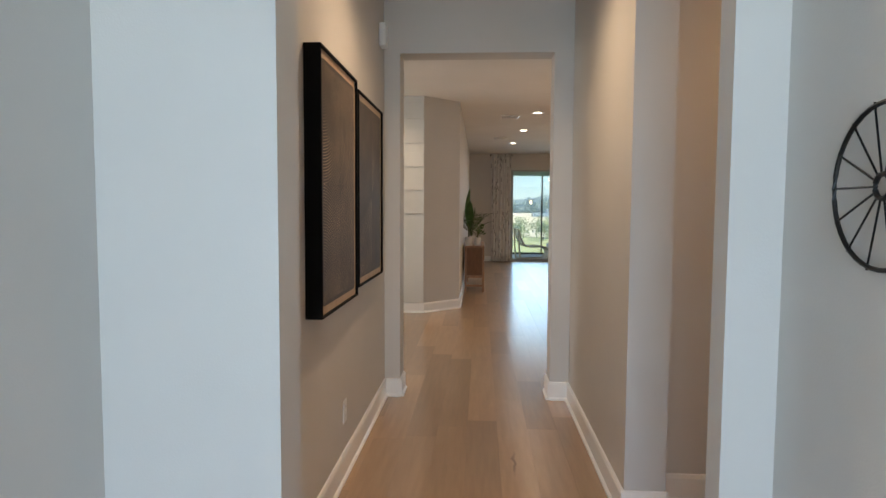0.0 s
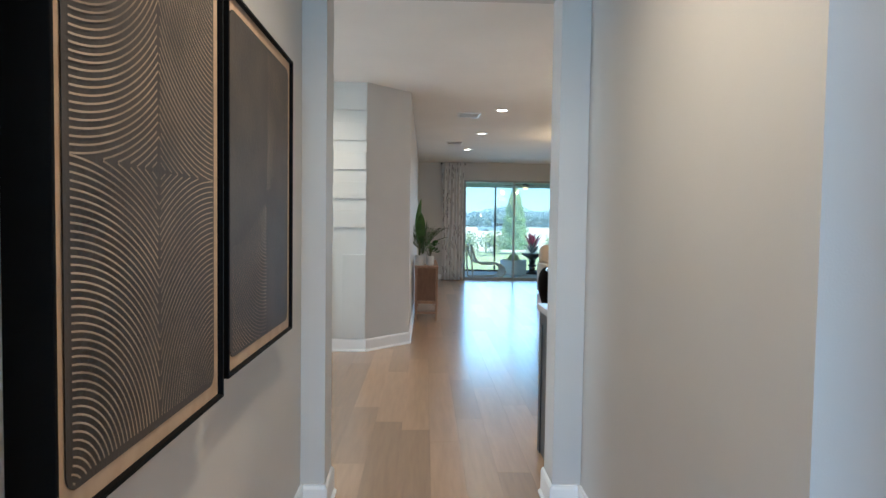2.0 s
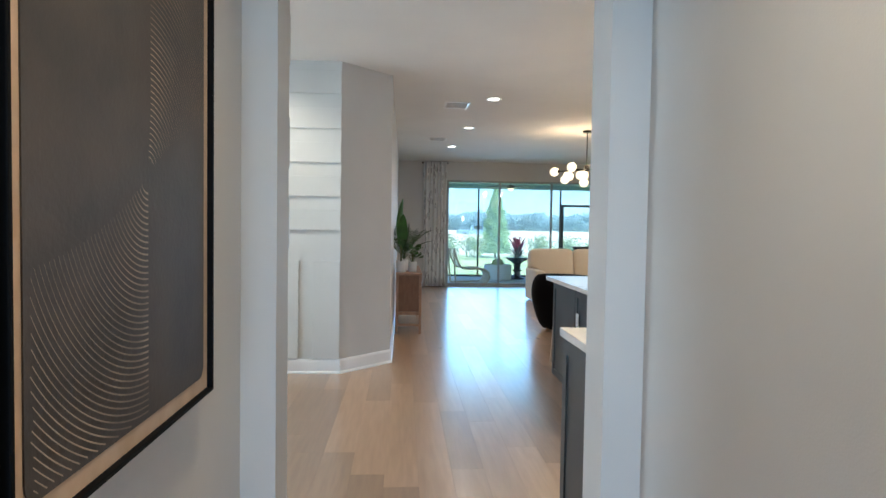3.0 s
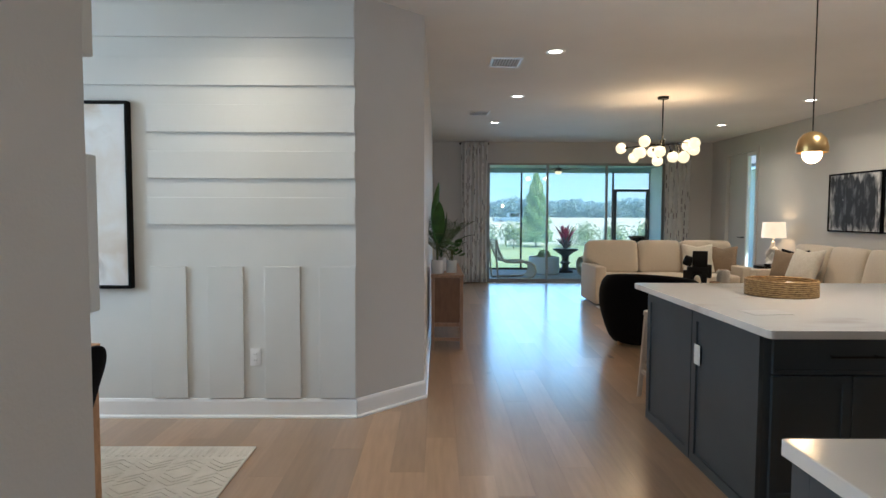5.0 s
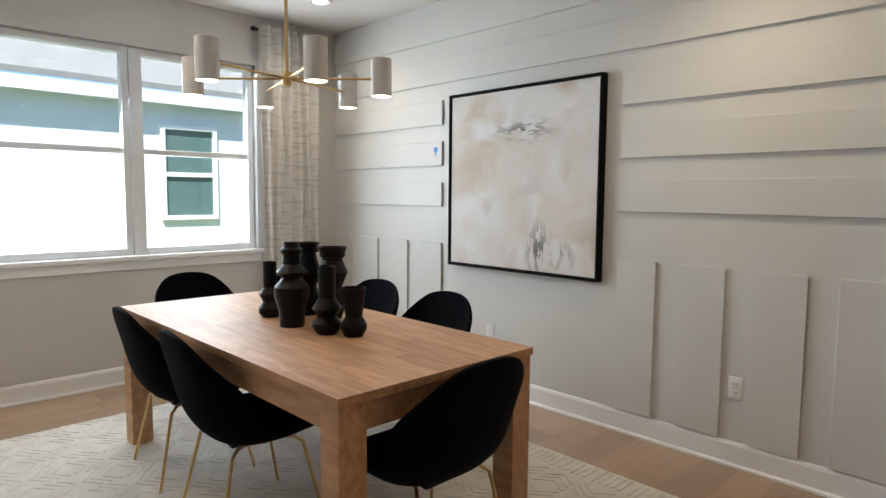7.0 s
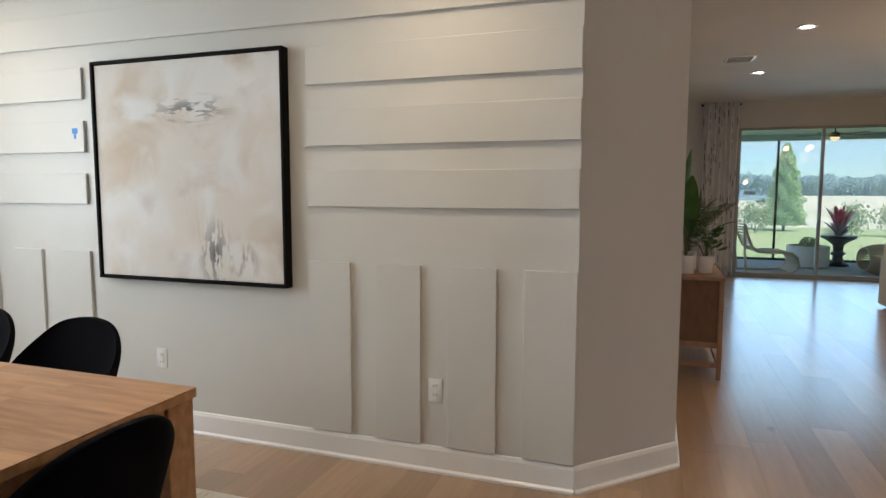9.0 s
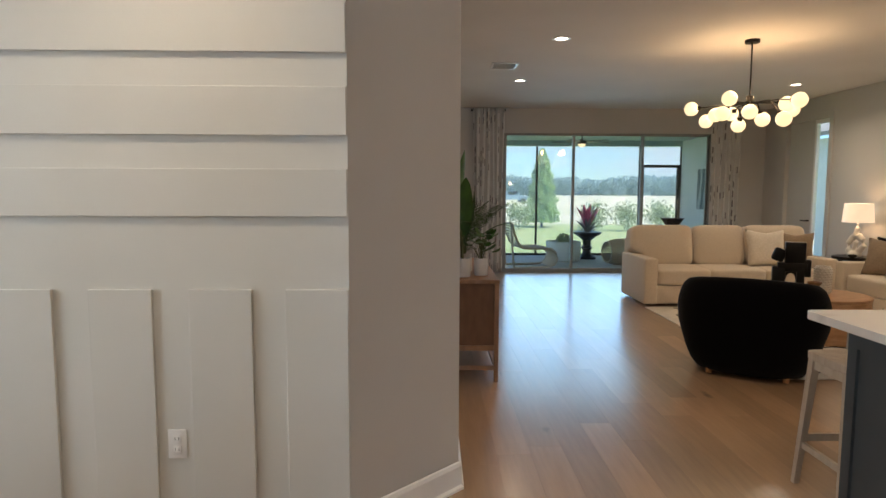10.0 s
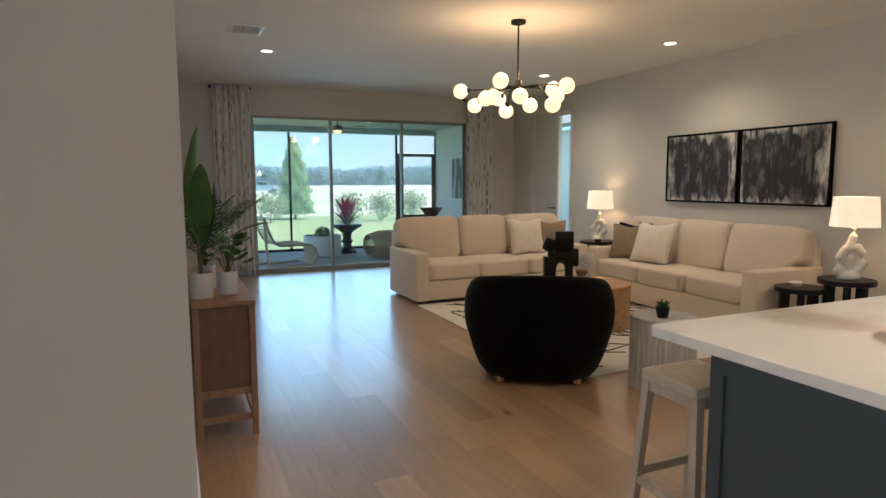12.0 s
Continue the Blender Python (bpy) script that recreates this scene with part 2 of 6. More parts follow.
DISC = glowing("lit downlight disc", (1.0, 0.83, 0.62), 5.0)
BULB = glowing("lit bulb", (1.0, 0.62, 0.3), 3.0)
SCREEN = glowing("lit blue display", (0.12, 0.25, 0.7), 0.25, (0.05, 0.1, 0.3))
TAPE = material("blue painter's tape", (0.10, 0.32, 0.75), 0.7)

# ---- building helpers ----
def box(bm, x0, x1, y0, y1, z0, z1, bevel=0.0, seg=2, m=None):
    r = bmesh.ops.create_cube(bm, size=1)["verts"]
    for v in r:
        v.co = Vector(((x0 + x1) / 2 + v.co.x * (x1 - x0), (y0 + y1) / 2 + v.co.y * (y1 - y0), (z0 + z1) / 2 + v.co.z * (z1 - z0)))
    if bevel:
        es = list({e for v in r for e in v.link_edges})
        r = bmesh.ops.bevel(bm, geom=es, offset=bevel, segments=seg, affect="EDGES", profile=0.5)["verts"]
    if m is not None:
        bmesh.ops.transform(bm, matrix=m, verts=list(r))
    return bm


def boxes(*rows, bevel=0.0):
    bm = bmesh.new()
    for r in rows:
        box(bm, *r, bevel=bevel)
    return bm


def lathe(profile, seg=32, caps=True):
    """A turned body from (radius, height) pairs, bottom to top."""
    bm = bmesh.new()
    rings = [[bm.verts.new((r * math.cos(2 * math.pi * k / seg), r * math.sin(2 * math.pi * k / seg), z)) for k in range(seg)] for r, z in profile]
    for a, b in zip(rings, rings[1:]):
        for k in range(seg):
            bm.faces.new((a[k], a[(k + 1) % seg], b[(k + 1) % seg], b[k]))
    if caps:
        bm.faces.new(rings[0][::-1])
        bm.faces.new(rings[-1])
    return bm


def tube(bm, points, r, seg=10, r_end=None, closed=False):
    """A round bar along points; it tapers to r_end."""
    pts = [Vector(p) for p in points]
    n = len(pts)
    rings = []
    up = Vector((0, 0, 1))
    for i, p in enumerate(pts):
        a, b = (pts[i - 1], pts[(i + 1) % n]) if closed else (pts[max(i - 1, 0)], pts[min(i + 1, n - 1)])
        d = (b - a).normalized()
        s = d.cross(up)
        s = d.cross(Vector((1, 0, 0))) if s.length < 0.05 else s
        s.normalize()
        t = s.cross(d)
        rr = r + ((r_end if r_end is not None else r) - r) * i / max(n - 1, 1)
        rings.append([bm.verts.new(p + (s * math.cos(2 * math.pi * k / seg) + t * math.sin(2 * math.pi * k / seg)) * rr) for k in range(seg)])
    pairs = list(zip(rings, rings[1:])) + ([(rings[-1], rings[0])] if closed else [])
    for a, b in pairs:
        for k in range(seg):
            bm.faces.new((a[k], a[(k + 1) % seg], b[(k + 1) % seg], b[k]))
    if not closed:
        bm.faces.new(rings[0][::-1])
        bm.faces.new(rings[-1])
    return bm


def grid_shell(rows, closed=False, thick=0.0):
    """A skin over rows of points; thick gives it a second side."""
    bm = bmesh.new()
    vs = [[bm.verts.new(p) for p in row] for row in rows]
    for a, b in zip(vs, vs[1:]):
        w = len(a)
        for k in range(w if closed else w - 1):
            bm.faces.new((a[k], a[(k + 1) % w], b[(k + 1) % w], b[k]))
    if thick:
        bmesh.ops.recalc_face_normals(bm, faces=bm.faces)
        bmesh.ops.solidify(bm, geom=list(bm.faces), thickness=thick)
    return bm


def finish(name, bm, mat, smooth=None):
    bmesh.ops.recalc_face_normals(bm, faces=bm.faces)
    me = bpy.data.meshes.new(name)
    bm.to_mesh(me)
    bm.free()
    me.materials.append(mat)
    if smooth is not None:
        me.polygons.foreach_set("use_smooth", [True] * len(me.polygons))
        me.set_sharp_from_angle(angle=radians(smooth))
    return new(name, me)


def part(name, bm, mat, parent, label="", smooth=35):
    ob = finish(name, bm, mat, smooth)
    ob.parent = parent
    if label:
        tagged(ob, label)
    return ob


def thing(name, label, category, group="", at=(0, 0, 0), turn=0, kind=""):
    ob = new(name)
    ob.empty_display_size = 0.1
    ob.matrix_basis = pose(*at, 0, 0, turn)
    return tagged(ob, label, category, group, kind)


def structure(name, bm, mat, label="", smooth=None, category=""):
    return tagged(finish(name, bm, mat, smooth), label, category, "", "structure")


def wall(name, axis, at0, at1, a, b, holes=(), z1=2.9, mat=None, label="greige painted plaster wall"):
    """A wall between at0 and at1 across, from a to b along the other axis, with holes (from, to, low, high)."""
    bm = bmesh.new()

    def put(u0, u1, w0, w1):
        if u1 - u0 > 1e-4 and w1 - w0 > 1e-4:
            box(bm, at0, at1, u0, u1, w0, w1) if axis == "x" else box(bm, u0, u1, at0, at1, w0, w1)
    u = a
    for h0, h1, lo, hi in sorted(holes):
        put(u, h0, 0, z1)
        put(h0, h1, 0, lo)
        put(h0, h1, hi, z1)
        u = h1
    put(u, b, 0, z1)
    bmesh.ops.remove_doubles(bm, verts=bm.verts, dist=1e-5)
    return structure(name, bm, mat or PAINT, label, category="wall")


# ---- the shell ----
CE = 2.9
DW, DN = -4.93, 8.465           # dining room: west wall, north wall
LW, LB, LE = -0.09, 16.95, 5.68  # living room: west wall, back wall, east wall
structure("ceiling", boxes((-5.2, 6.0, -2.3, 17.15, CE, CE + 0.2)), CEIL, "matt white painted ceiling", category="ceiling")
floor = structure("floor", boxes((-0.95, 2.85, -2.3, 4.9, -0.2, -0.012), (-5.2, 6.0, 4.9, 8.7, -0.2, -0.012), (-0.95, 6.0, 8.7, 17.15, -0.2, -0.012)), GAP, "wide oak plank floor, satin oiled", category="floor")

wall("wall_entry_west", "x", -0.95, -0.79, -2.15, 1.79)
wall("wall_entry_east", "x", 0.932, 1.082, -2.15, 1.775)
wall("wall_entry_back", "y", -2.15, -2.0, -0.79, 0.932, [(-0.55, 0.75, 0.0, 2.5)])
wall("wall_portal_west", "y", 1.79, 1.97, -0.95, -0.31)
wall("wall_portal_east", "y", 1.775, 1.865, 0.803, 2.7)
wall("portal_header", "y", 1.79, 1.865, -0.31, 0.803, [(-0.31, 0.803, 0.0, 2.485)])
wall("wall_hall_west", "x", -0.65, -0.50, 1.97, 4.75)
wall("wall_hall_east", "x", 0.865, 1.05, 3.0, 4.75)
wall("wall_alcove_north", "y", 3.2, 3.35, 1.05, 2.7)
wall("wall_alcove_east", "x", 2.7, 2.85, 1.775, 3.35)
cross = wall("wall_cross", "y", 4.75, 4.955, -5.1, 5.85, [(-0.384, 0.726, 0.0, 2.525)])
wall("wall_dining_west", "x", -5.1, DW, 4.955, DN, [(5.74, 7.66, 0.94, 2.5)])
north = wall("wall_dining_north", "y", DN, 8.6, -5.1, -0.549, mat=PANEL, label="pale painted dining wall behind the panelling")
# slanted end of the wall between dining and living room
bm = bmesh.new()
ring = [(-0.549, DN), (LW, 8.94), (LW, 9.10), (-0.62, 8.6), (-0.549, 8.6)]
low, high = [bm.verts.new((x, y, 0)) for x, y in ring], [bm.verts.new((x, y, CE)) for x, y in ring]
bm.faces.new(low[::-1]), bm.faces.new(high)
for k in range(5):
    bm.faces.new((low[k], low[(k + 1) % 5], high[(k + 1) % 5], high[k]))
structure("wall_slanted", bm, PAINT, "slanted greige wall end between dining and living room", category="wall")
wall("wall_living_west", "x", LW - 0.15, LW, 9.10, LB)
wall("wall_living_back", "y", LB, LB + 0.15, LW - 0.15, LE + 0.15, [(1.03, 4.75, 0.0, 2.47)])
wall("wall_living_east", "x", LE, LE + 0.15, 4.955, LB, [(15.17, 16.27, 0.0, 2.56)])


# ---- openings, trim and panelling ----
BH, BT = 0.135, 0.015


def baseboard(x0, y0, x1, y1, nx, ny):
    """A skirting from one point to another along a wall; (nx, ny) points into the room."""
    bm = bmesh.new()
    a, b, n = Vector((x0, y0, 0)), Vector((x1, y1, 0)), Vector((nx, ny, 0)).normalized()
    prof = [(0.0, 0.0), (BT + 0.012, 0.0), (BT + 0.012, 0.012), (BT, 0.022), (BT, BH - 0.02), (BT - 0.006, BH - 0.004), (0.0, BH)]
    ra, rb = ([bm.verts.new(p + n * d + Vector((0, 0, z))) for d, z in prof] for p in (a, b))
    for k in range(len(prof)):
        j = (k + 1) % len(prof)
        bm.faces.new((ra[k], ra[j], rb[j], rb[k]))
    bm.faces.new(ra[::-1]), bm.faces.new(rb)
    return structure("baseboard", bm, TRIM, "white painted skirting board", category="baseboard")


for run in ((-0.50, 1.97, -0.50, 4.75, 1, 0), (0.865, 3.0, 0.865, 4.75, -1, 0), (-0.485, 4.75, -0.384, 4.75, 0, -1), (0.726, 4.75, 0.85, 4.75, 0, -1),
            (-0.384, 4.736, -0.384, 4.97, 1, 0), (0.726, 4.736, 0.726, 4.97, -1, 0), (-4.93, 4.955, -0.384, 4.955, 0, 1), (-0.31, 1.775, -0.31, 1.985, 1, 0),
            (0.803, 1.761, 0.803, 1.879, -1, 0), (0.803, 1.775, 0.917, 1.775, 0, -1), (-0.79, 1.79, -0.31, 1.79, 0, -1), (-0.79, -2.0, -0.79, 1.775, 1, 0),
            (0.932, -2.0, 0.932, 1.76, -1, 0), (0.85, 3.0, 1.05, 3.0, 0, -1), (1.065, 3.2, 2.7, 3.2, 0, -1), (1.05, 2.986, 1.05, 3.185, 1, 0), (0.803, 1.865, 2.7, 1.865, 0, 1),
            (DW, 4.97, DW, DN - 0.015, 1, 0), (DW, DN, -0.549, DN, 0, -1), (-0.553, DN - 0.006, LW + 0.006, 8.936, 1, -1), (LW, 8.94, LW, LB, 1, 0),
            (LW + 0.015, LB, 1.03, LB, 0, -1), (4.75, LB, LE, LB, 0, -1), (LE, 4.97, LE, 15.08, -1, 0)):
    baseboard(*run)

# horizontal boards and upright slats on the dining wall
BY = DN - 0.018


def board(parent, x0, x1, y0, y1, z0, z1, name="board"):
    return part(name, boxes((x0, x1, y0, y1, z0, z1), bevel=0.0025), PANEL, parent, smooth=None)


for z in (2.60, 2.28):
    board(north, DW + 0.002, -0.551, BY, DN - 0.001, z, z + (0.212 if z > 2.5 else 0.185))
for z in (1.967, 1.655, 1.342):
    board(north, DW + 0.002, -3.484, BY, DN - 0.001, z, z + 0.185)
    board(north, -1.956, -0.551, BY, DN - 0.001, z, z + 0.185)
for x in (-1.956, -1.566, -1.176, -0.797, -4.925, -4.535, -4.135, -3.731):
    board(north, x, x + 0.246, BY, DN - 0.001, 0.139, 1.055, "slat")
# the same boards on the other side of the room, their ends beside the opening
for z in (2.60, 2.28, 1.967, 1.60, 1.305):
    board(cross, -4.9, -0.384, 4.956, 4.978, z, z + 0.183)

# dining window, two double-hung units
win = tagged(new("window_1"), "white vinyl double-hung window over a painted sill", "window", "", "structure")
WX = -5.03


def sash_unit(y0, y1, z0, z1):
    f = 0.05
    zm = (z0 + z1) / 2 + 0.01
    part("window_frame", boxes((WX - 0.03, WX + 0.05, y0, y0 + f, z0, z1), (WX - 0.03, WX + 0.05, y1 - f, y1, z0, z1), (WX - 0.03, WX + 0.05, y0 + f, y1 - f, z0, z0 + f),
                               (WX - 0.03, WX + 0.05, y0 + f, y1 - f, z1 - f, z1), bevel=0.003), FRAME, win, smooth=None)
    part("sash_rail", boxes((WX - 0.01, WX + 0.035, y0 + f, y1 - f, zm - 0.022, zm + 0.022), bevel=0.003), FRAME, win, smooth=None)
    for a, b in ((z0 + f, zm - 0.022), (zm + 0.022, z1 - f)):
        p = part("pane", boxes((WX + 0.005, WX + 0.011, y0 + f, y1 - f, a, b)), PANE, win, smooth=None)
        p.visible_shadow = False


sash_unit(5.745, 6.675, 0.96, 2.495)
sash_unit(6.72, 7.655, 0.96, 2.495)
part("mullion", boxes((WX - 0.03, WX + 0.06, 6.676, 6.719, 0.96, 2.495), bevel=0.003), FRAME, win, smooth=None)
part("window_sill", boxes((WX - 0.06, DW + 0.035, 5.70, 7.70, 0.925, 0.958), (DW - 0.001, DW + 0.014, 5.72, 7.68, 0.855, 0.924), bevel=0.004), TRIM, win, smooth=None)

# sliding glass doors
slider = tagged(new("sliding_door_1"), "grey aluminium framed sliding glass doors, closed", "sliding door", "", "structure")
SY = LB + 0.09
part("frame", boxes((1.03, 1.05, SY - 0.06, SY + 0.06, 0, 2.47), (4.73, 4.75, SY - 0.06, SY + 0.06, 0, 2.47), (1.05, 4.73, SY - 0.06, SY + 0.06, 2.452, 2.47),
                    (1.05, 4.73, SY - 0.06, SY + 0.06, 0.0, 0.022), bevel=0.003), STEEL, slider, smooth=None)
for k, (a, b, dy) in enumerate(((1.051, 2.31, -0.03), (2.262, 3.55, 0.0), (3.502, 4.729, 0.03))):
    w = 0.04
    y0, y1 = SY + dy - 0.013, SY + dy + 0.013
    leaf = part("door_leaf", boxes((a, a + w, y0, y1, 0.023, 2.451), (b - w, b, y0, y1, 0.023, 2.451), (a + w, b - w, y0, y1, 0.023, 0.07), (a + w, b - w, y0, y1, 2.43, 2.451), bevel=0.003),
                STEEL, slider, smooth=None)
    p = part("pane", boxes((a + w, b - w, SY + dy - 0.003, SY + dy + 0.003, 0.07, 2.43)), PANE, leaf, smooth=None)
    p.visible_shadow = False
    if k == 1:
        part("pull_handle", boxes((a + 0.012, a + 0.03, y0 - 0.02, y0, 0.95, 1.15), bevel=0.003), BRONZE, leaf, "dark pull handle")

# glazed side door with its casing in the living room
door = tagged(new("door_1"), "pale painted door beside a glazed side light, closed", "door", "", "structure")
part("casing", boxes((LE - 0.02, LE, 15.08, 15.17, 0, 2.65), (LE - 0.02, LE, 16.27, 16.36, 0, 2.65), (LE - 0.02, LE, 15.17, 16.27, 2.56, 2.65), bevel=0.004), PAINT, door, smooth=None)
part("door_leaf", boxes((LE + 0.05, LE + 0.095, 15.60, 16.27, 0.005, 2.56), bevel=0.003), PAINT, door, smooth=None)
part("side_light_frame", boxes((LE + 0.04, LE + 0.10, 15.17, 15.21, 0.0, 2.56), (LE + 0.04, LE + 0.10, 15.56, 15.60, 0.0, 2.56), (LE + 0.04, LE + 0.10, 15.21, 15.56, 2.50, 2.56),
                               (LE + 0.04, LE + 0.10, 15.21, 15.56, 0.0, 0.12), bevel=0.003), TRIM, door, smooth=None)
part("pane", boxes((LE + 0.067, LE + 0.073, 15.21, 15.56, 0.12, 2.50)), PANE, door, smooth=None).visible_shadow = False
part("door_handle", tube(tube(bmesh.new(), [(LE + 0.05, 15.66, 1.0), (LE - 0.01, 15.66, 1.0)], 0.012), [(LE - 0.01, 15.66, 1.0), (LE - 0.012, 15.77, 1.0)], 0.010), BLACK, door, "black lever handle")

# entry door behind the start of the walk
entry = tagged(new("door_2"), "white framed glazed front door, closed", "door", "", "structure")
part("door_frame", boxes((-0.55, -0.47, -2.1, -2.03, 0, 2.5), (0.67, 0.75, -2.1, -2.03, 0, 2.5), (-0.47, 0.67, -2.1, -2.03, 2.42, 2.5), (-0.47, 0.67, -2.1, -2.03, 0, 0.2), bevel=0.003), TRIM, entry, smooth=None)
part("pane", boxes((-0.47, 0.67, -2.075, -2.069, 0.2, 2.42)), PANE, entry, smooth=None).visible_shadow = False


# ---- outside ----
GRASS = material("lawn grass", (0.21, 0.28, 0.10), 0.9, colour2=(0.28, 0.31, 0.14), scale=0.5, detail=9, bump=0.6, bump_scale=30)
SAND = material("dry sandy earth", (0.50, 0.45, 0.37), 0.95, colour2=(0.36, 0.35, 0.24), scale=0.12, detail=8)
PAVE = material("grey patio concrete", (0.43, 0.46, 0.48), 0.8, colour2=(0.36, 0.39, 0.41), scale=3, bump=0.3, bump_scale=60)
STUCCO = material("pale stucco", (0.72, 0.77, 0.79), 0.85, colour2=(0.67, 0.72, 0.74), scale=2, bump=0.4, bump_scale=120)
PORCH = material("pale green porch paint", (0.40, 0.55, 0.53), 0.7, colour2=(0.37, 0.51, 0.49), scale=2)
BUSH = material("hedge leaf", (0.33, 0.38, 0.21), 0.6, colour2=(0.26, 0.32, 0.16), scale=3, island=0.35)
CONIFER = material("young tree leaf", (0.38, 0.52, 0.27), 0.6, colour2=(0.29, 0.42, 0.20), scale=3, island=0.35)
# aerial haze is painted into the woods' pale blue-green colour
WOODS = material("far woodland, haze in colour", (0.43, 0.55, 0.59), 0.95, colour2=(0.39, 0.50, 0.54), scale=0.25, detail=8, bump=0.3, bump_scale=1.5)
BARK = material("bark", (0.16, 0.12, 0.09), 0.9, bump=0.5, bump_scale=50)
structure("ground", boxes((-400, 400, -300, 700, -0.6, -0.2)), GRASS, "sunlit green lawn", category="ground")
bm = boxes((-400, 400, 37, 700, -0.3, -0.19))
structure("field", bm, SAND, "bare sandy building land", category="ground")
# sandy banks across the field
bm = bmesh.new()
for k in range(7):
    x0, y0 = -60 + 34 * k + 9 * math.sin(k * 2.1), 95 + 18 * math.sin(k * 1.7)
    rows = [[(x0 + 14 * (i - 4) / 4, y0 + 4 * (j - 2) / 2, -0.2 + 0.9 * max(0, math.cos((i - 4) / 4 * 1.57)) * max(0, math.cos((j - 2) / 2 * 1.57))) for i in range(9)] for j in range(5)]
    vs = [[bm.verts.new(p) for p in r] for r in rows]
    for a, b in zip(vs, vs[1:]):
        for i in range(8):
            bm.faces.new((a[i], a[i + 1], b[i + 1], b[i]))
structure("earth_bank", bm, SAND, "low sandy earth banks", 180, category="ground")
structure("patio_slab", boxes((0.2, 5.72, 17.1, 20.4, -0.25, -0.04)), PAVE, "grey concrete patio floor", category="patio")
structure("patio_ceiling", boxes((-0.3, 6.0, 17.1, 20.6, 2.62, 2.8)), PORCH, "pale green painted patio ceiling", category="ceiling")
structure("patio_beam", boxes((-0.3, 6.0, 20.3, 20.55, 2.5, 2.62)), PORCH, "pale green patio edge beam", category="beam")
structure("patio_wall", boxes((5.57, 5.72, 17.1, 20.45, -0.2, 2.62)), STUCCO, "pale stucco patio side wall", category="wall")

# unseen slab, added to keep direct sun off the side door's jamb
structure("added_sun_blocker", boxes((5.84, 6.86, 4.9, 17.05, 2.72, 2.82)), STUCCO, "unseen pale slab added to shade the side door", category="eave")

# insect screen frame round the patio
MESH = bpy.data.materials.new("fine insect screen")
MESH.use_nodes = True
n, l = MESH.node_tree.nodes, MESH.node_tree.links
n.remove(n["Principled BSDF"])
clear, face, back, cloth, mix = (n.new("ShaderNode" + k) for k in ("BsdfTransparent", "BsdfDiffuse", "BsdfTranslucent", "MixShader", "MixShader"))
face.inputs["Color"].default_value = back.inputs["Color"].default_value = (0.70, 0.80, 0.84, 1)
cloth.inputs["Fac"].default_value, mix.inputs["Fac"].default_value = 0.6, 0.2
l.new(face.outputs["BSDF"], cloth.inputs[1]), l.new(back.outputs["BSDF"], cloth.inputs[2])
l.new(clear.outputs["BSDF"], mix.inputs[1]), l.new(cloth.outputs["Shader"], mix.inputs[2])
l.new(mix.outputs["Shader"], n["Material Output"].inputs["Surface"])
screen = thing("patio_screen", "dark bronze aluminium screen frame with a screen door", "screen", at=(0, 20.35, -0.04))
for x in (2.2, 4.60):
    part("post", boxes((x - 0.022, x + 0.022, -0.025, 0.025, 0, 2.54), bevel=0.003), BRONZE, screen, smooth=None)
part("screen_mesh", boxes((-0.15, 4.577, -0.002, 0.002, 0.05, 2.54)), MESH, screen, "fine grey insect mesh", smooth=None)
part("bottom_rail", boxes((-0.15, 4.577, -0.025, 0.025, 0.0, 0.05), bevel=0.003), BRONZE, screen, smooth=None)
gate = part("screen_door", boxes((4.63, 4.70, -0.02, 0.02, 0.02, 2.12), (5.47, 5.54, -0.02, 0.02, 0.02, 2.12), (4.70, 5.47, -0.02, 0.02, 2.05, 2.12), (4.70, 5.47, -0.02, 0.02, 0.02, 0.14),
                                 (4.70, 5.47, -0.02, 0.02, 0.66, 0.72), bevel=0.003), BRONZE, screen, smooth=None)
part("door_mesh", boxes((4.70, 5.47, -0.001, 0.001, 0.72, 2.05)), MESH, gate, smooth=None)
part("transom_mesh", boxes((4.624, 5.545, -0.002, 0.002, 2.14, 2.54)), MESH, screen, smooth=None)
part("post", boxes((5.546, 5.568, -0.025, 0.025, 0, 2.54), bevel=0.003), BRONZE, screen, smooth=None)

# patio ceiling fan, still
fan = thing("ceiling_fan", "bronze patio ceiling fan with a lit globe", "ceiling fan", at=(2.85, 18.75, 2.62))
part("rod", tube(bmesh.new(), [(0, 0, 0), (0, 0, -0.12)], 0.012), BRONZE, fan)
part("motor_housing", lathe([(0.03, -0.10), (0.09, -0.12), (0.10, -0.17), (0.07, -0.20)][::-1], 20), BRONZE, fan)
for k in range(5):
    a = 72 * k + 20
    part("blade", box(bmesh.new(), 0.12, 0.62, -0.06, 0.06, -0.158, -0.148, bevel=0.003, m=pose(0, 0, 0, 0, 0, a)), BRONZE, fan, smooth=None)
part("light_globe", lathe([(0.01, -0.265), (0.06, -0.25), (0.08, -0.215), (0.075, -0.195)], 20), OPAL, fan, "lit globe")

# patio things
planter = thing("planter", "round white concrete planter with a low green shrub", "planter", at=(2.62, 19.25, -0.04))
part("bowl", lathe([(0.33, 0.0), (0.37, 0.03), (0.37, 0.42), (0.34, 0.42), (0.33, 0.36)], 36), STUCCO, planter)
part("soil", lathe([(0.01, 0.355), (0.33, 0.37)], 24), SOIL, planter)


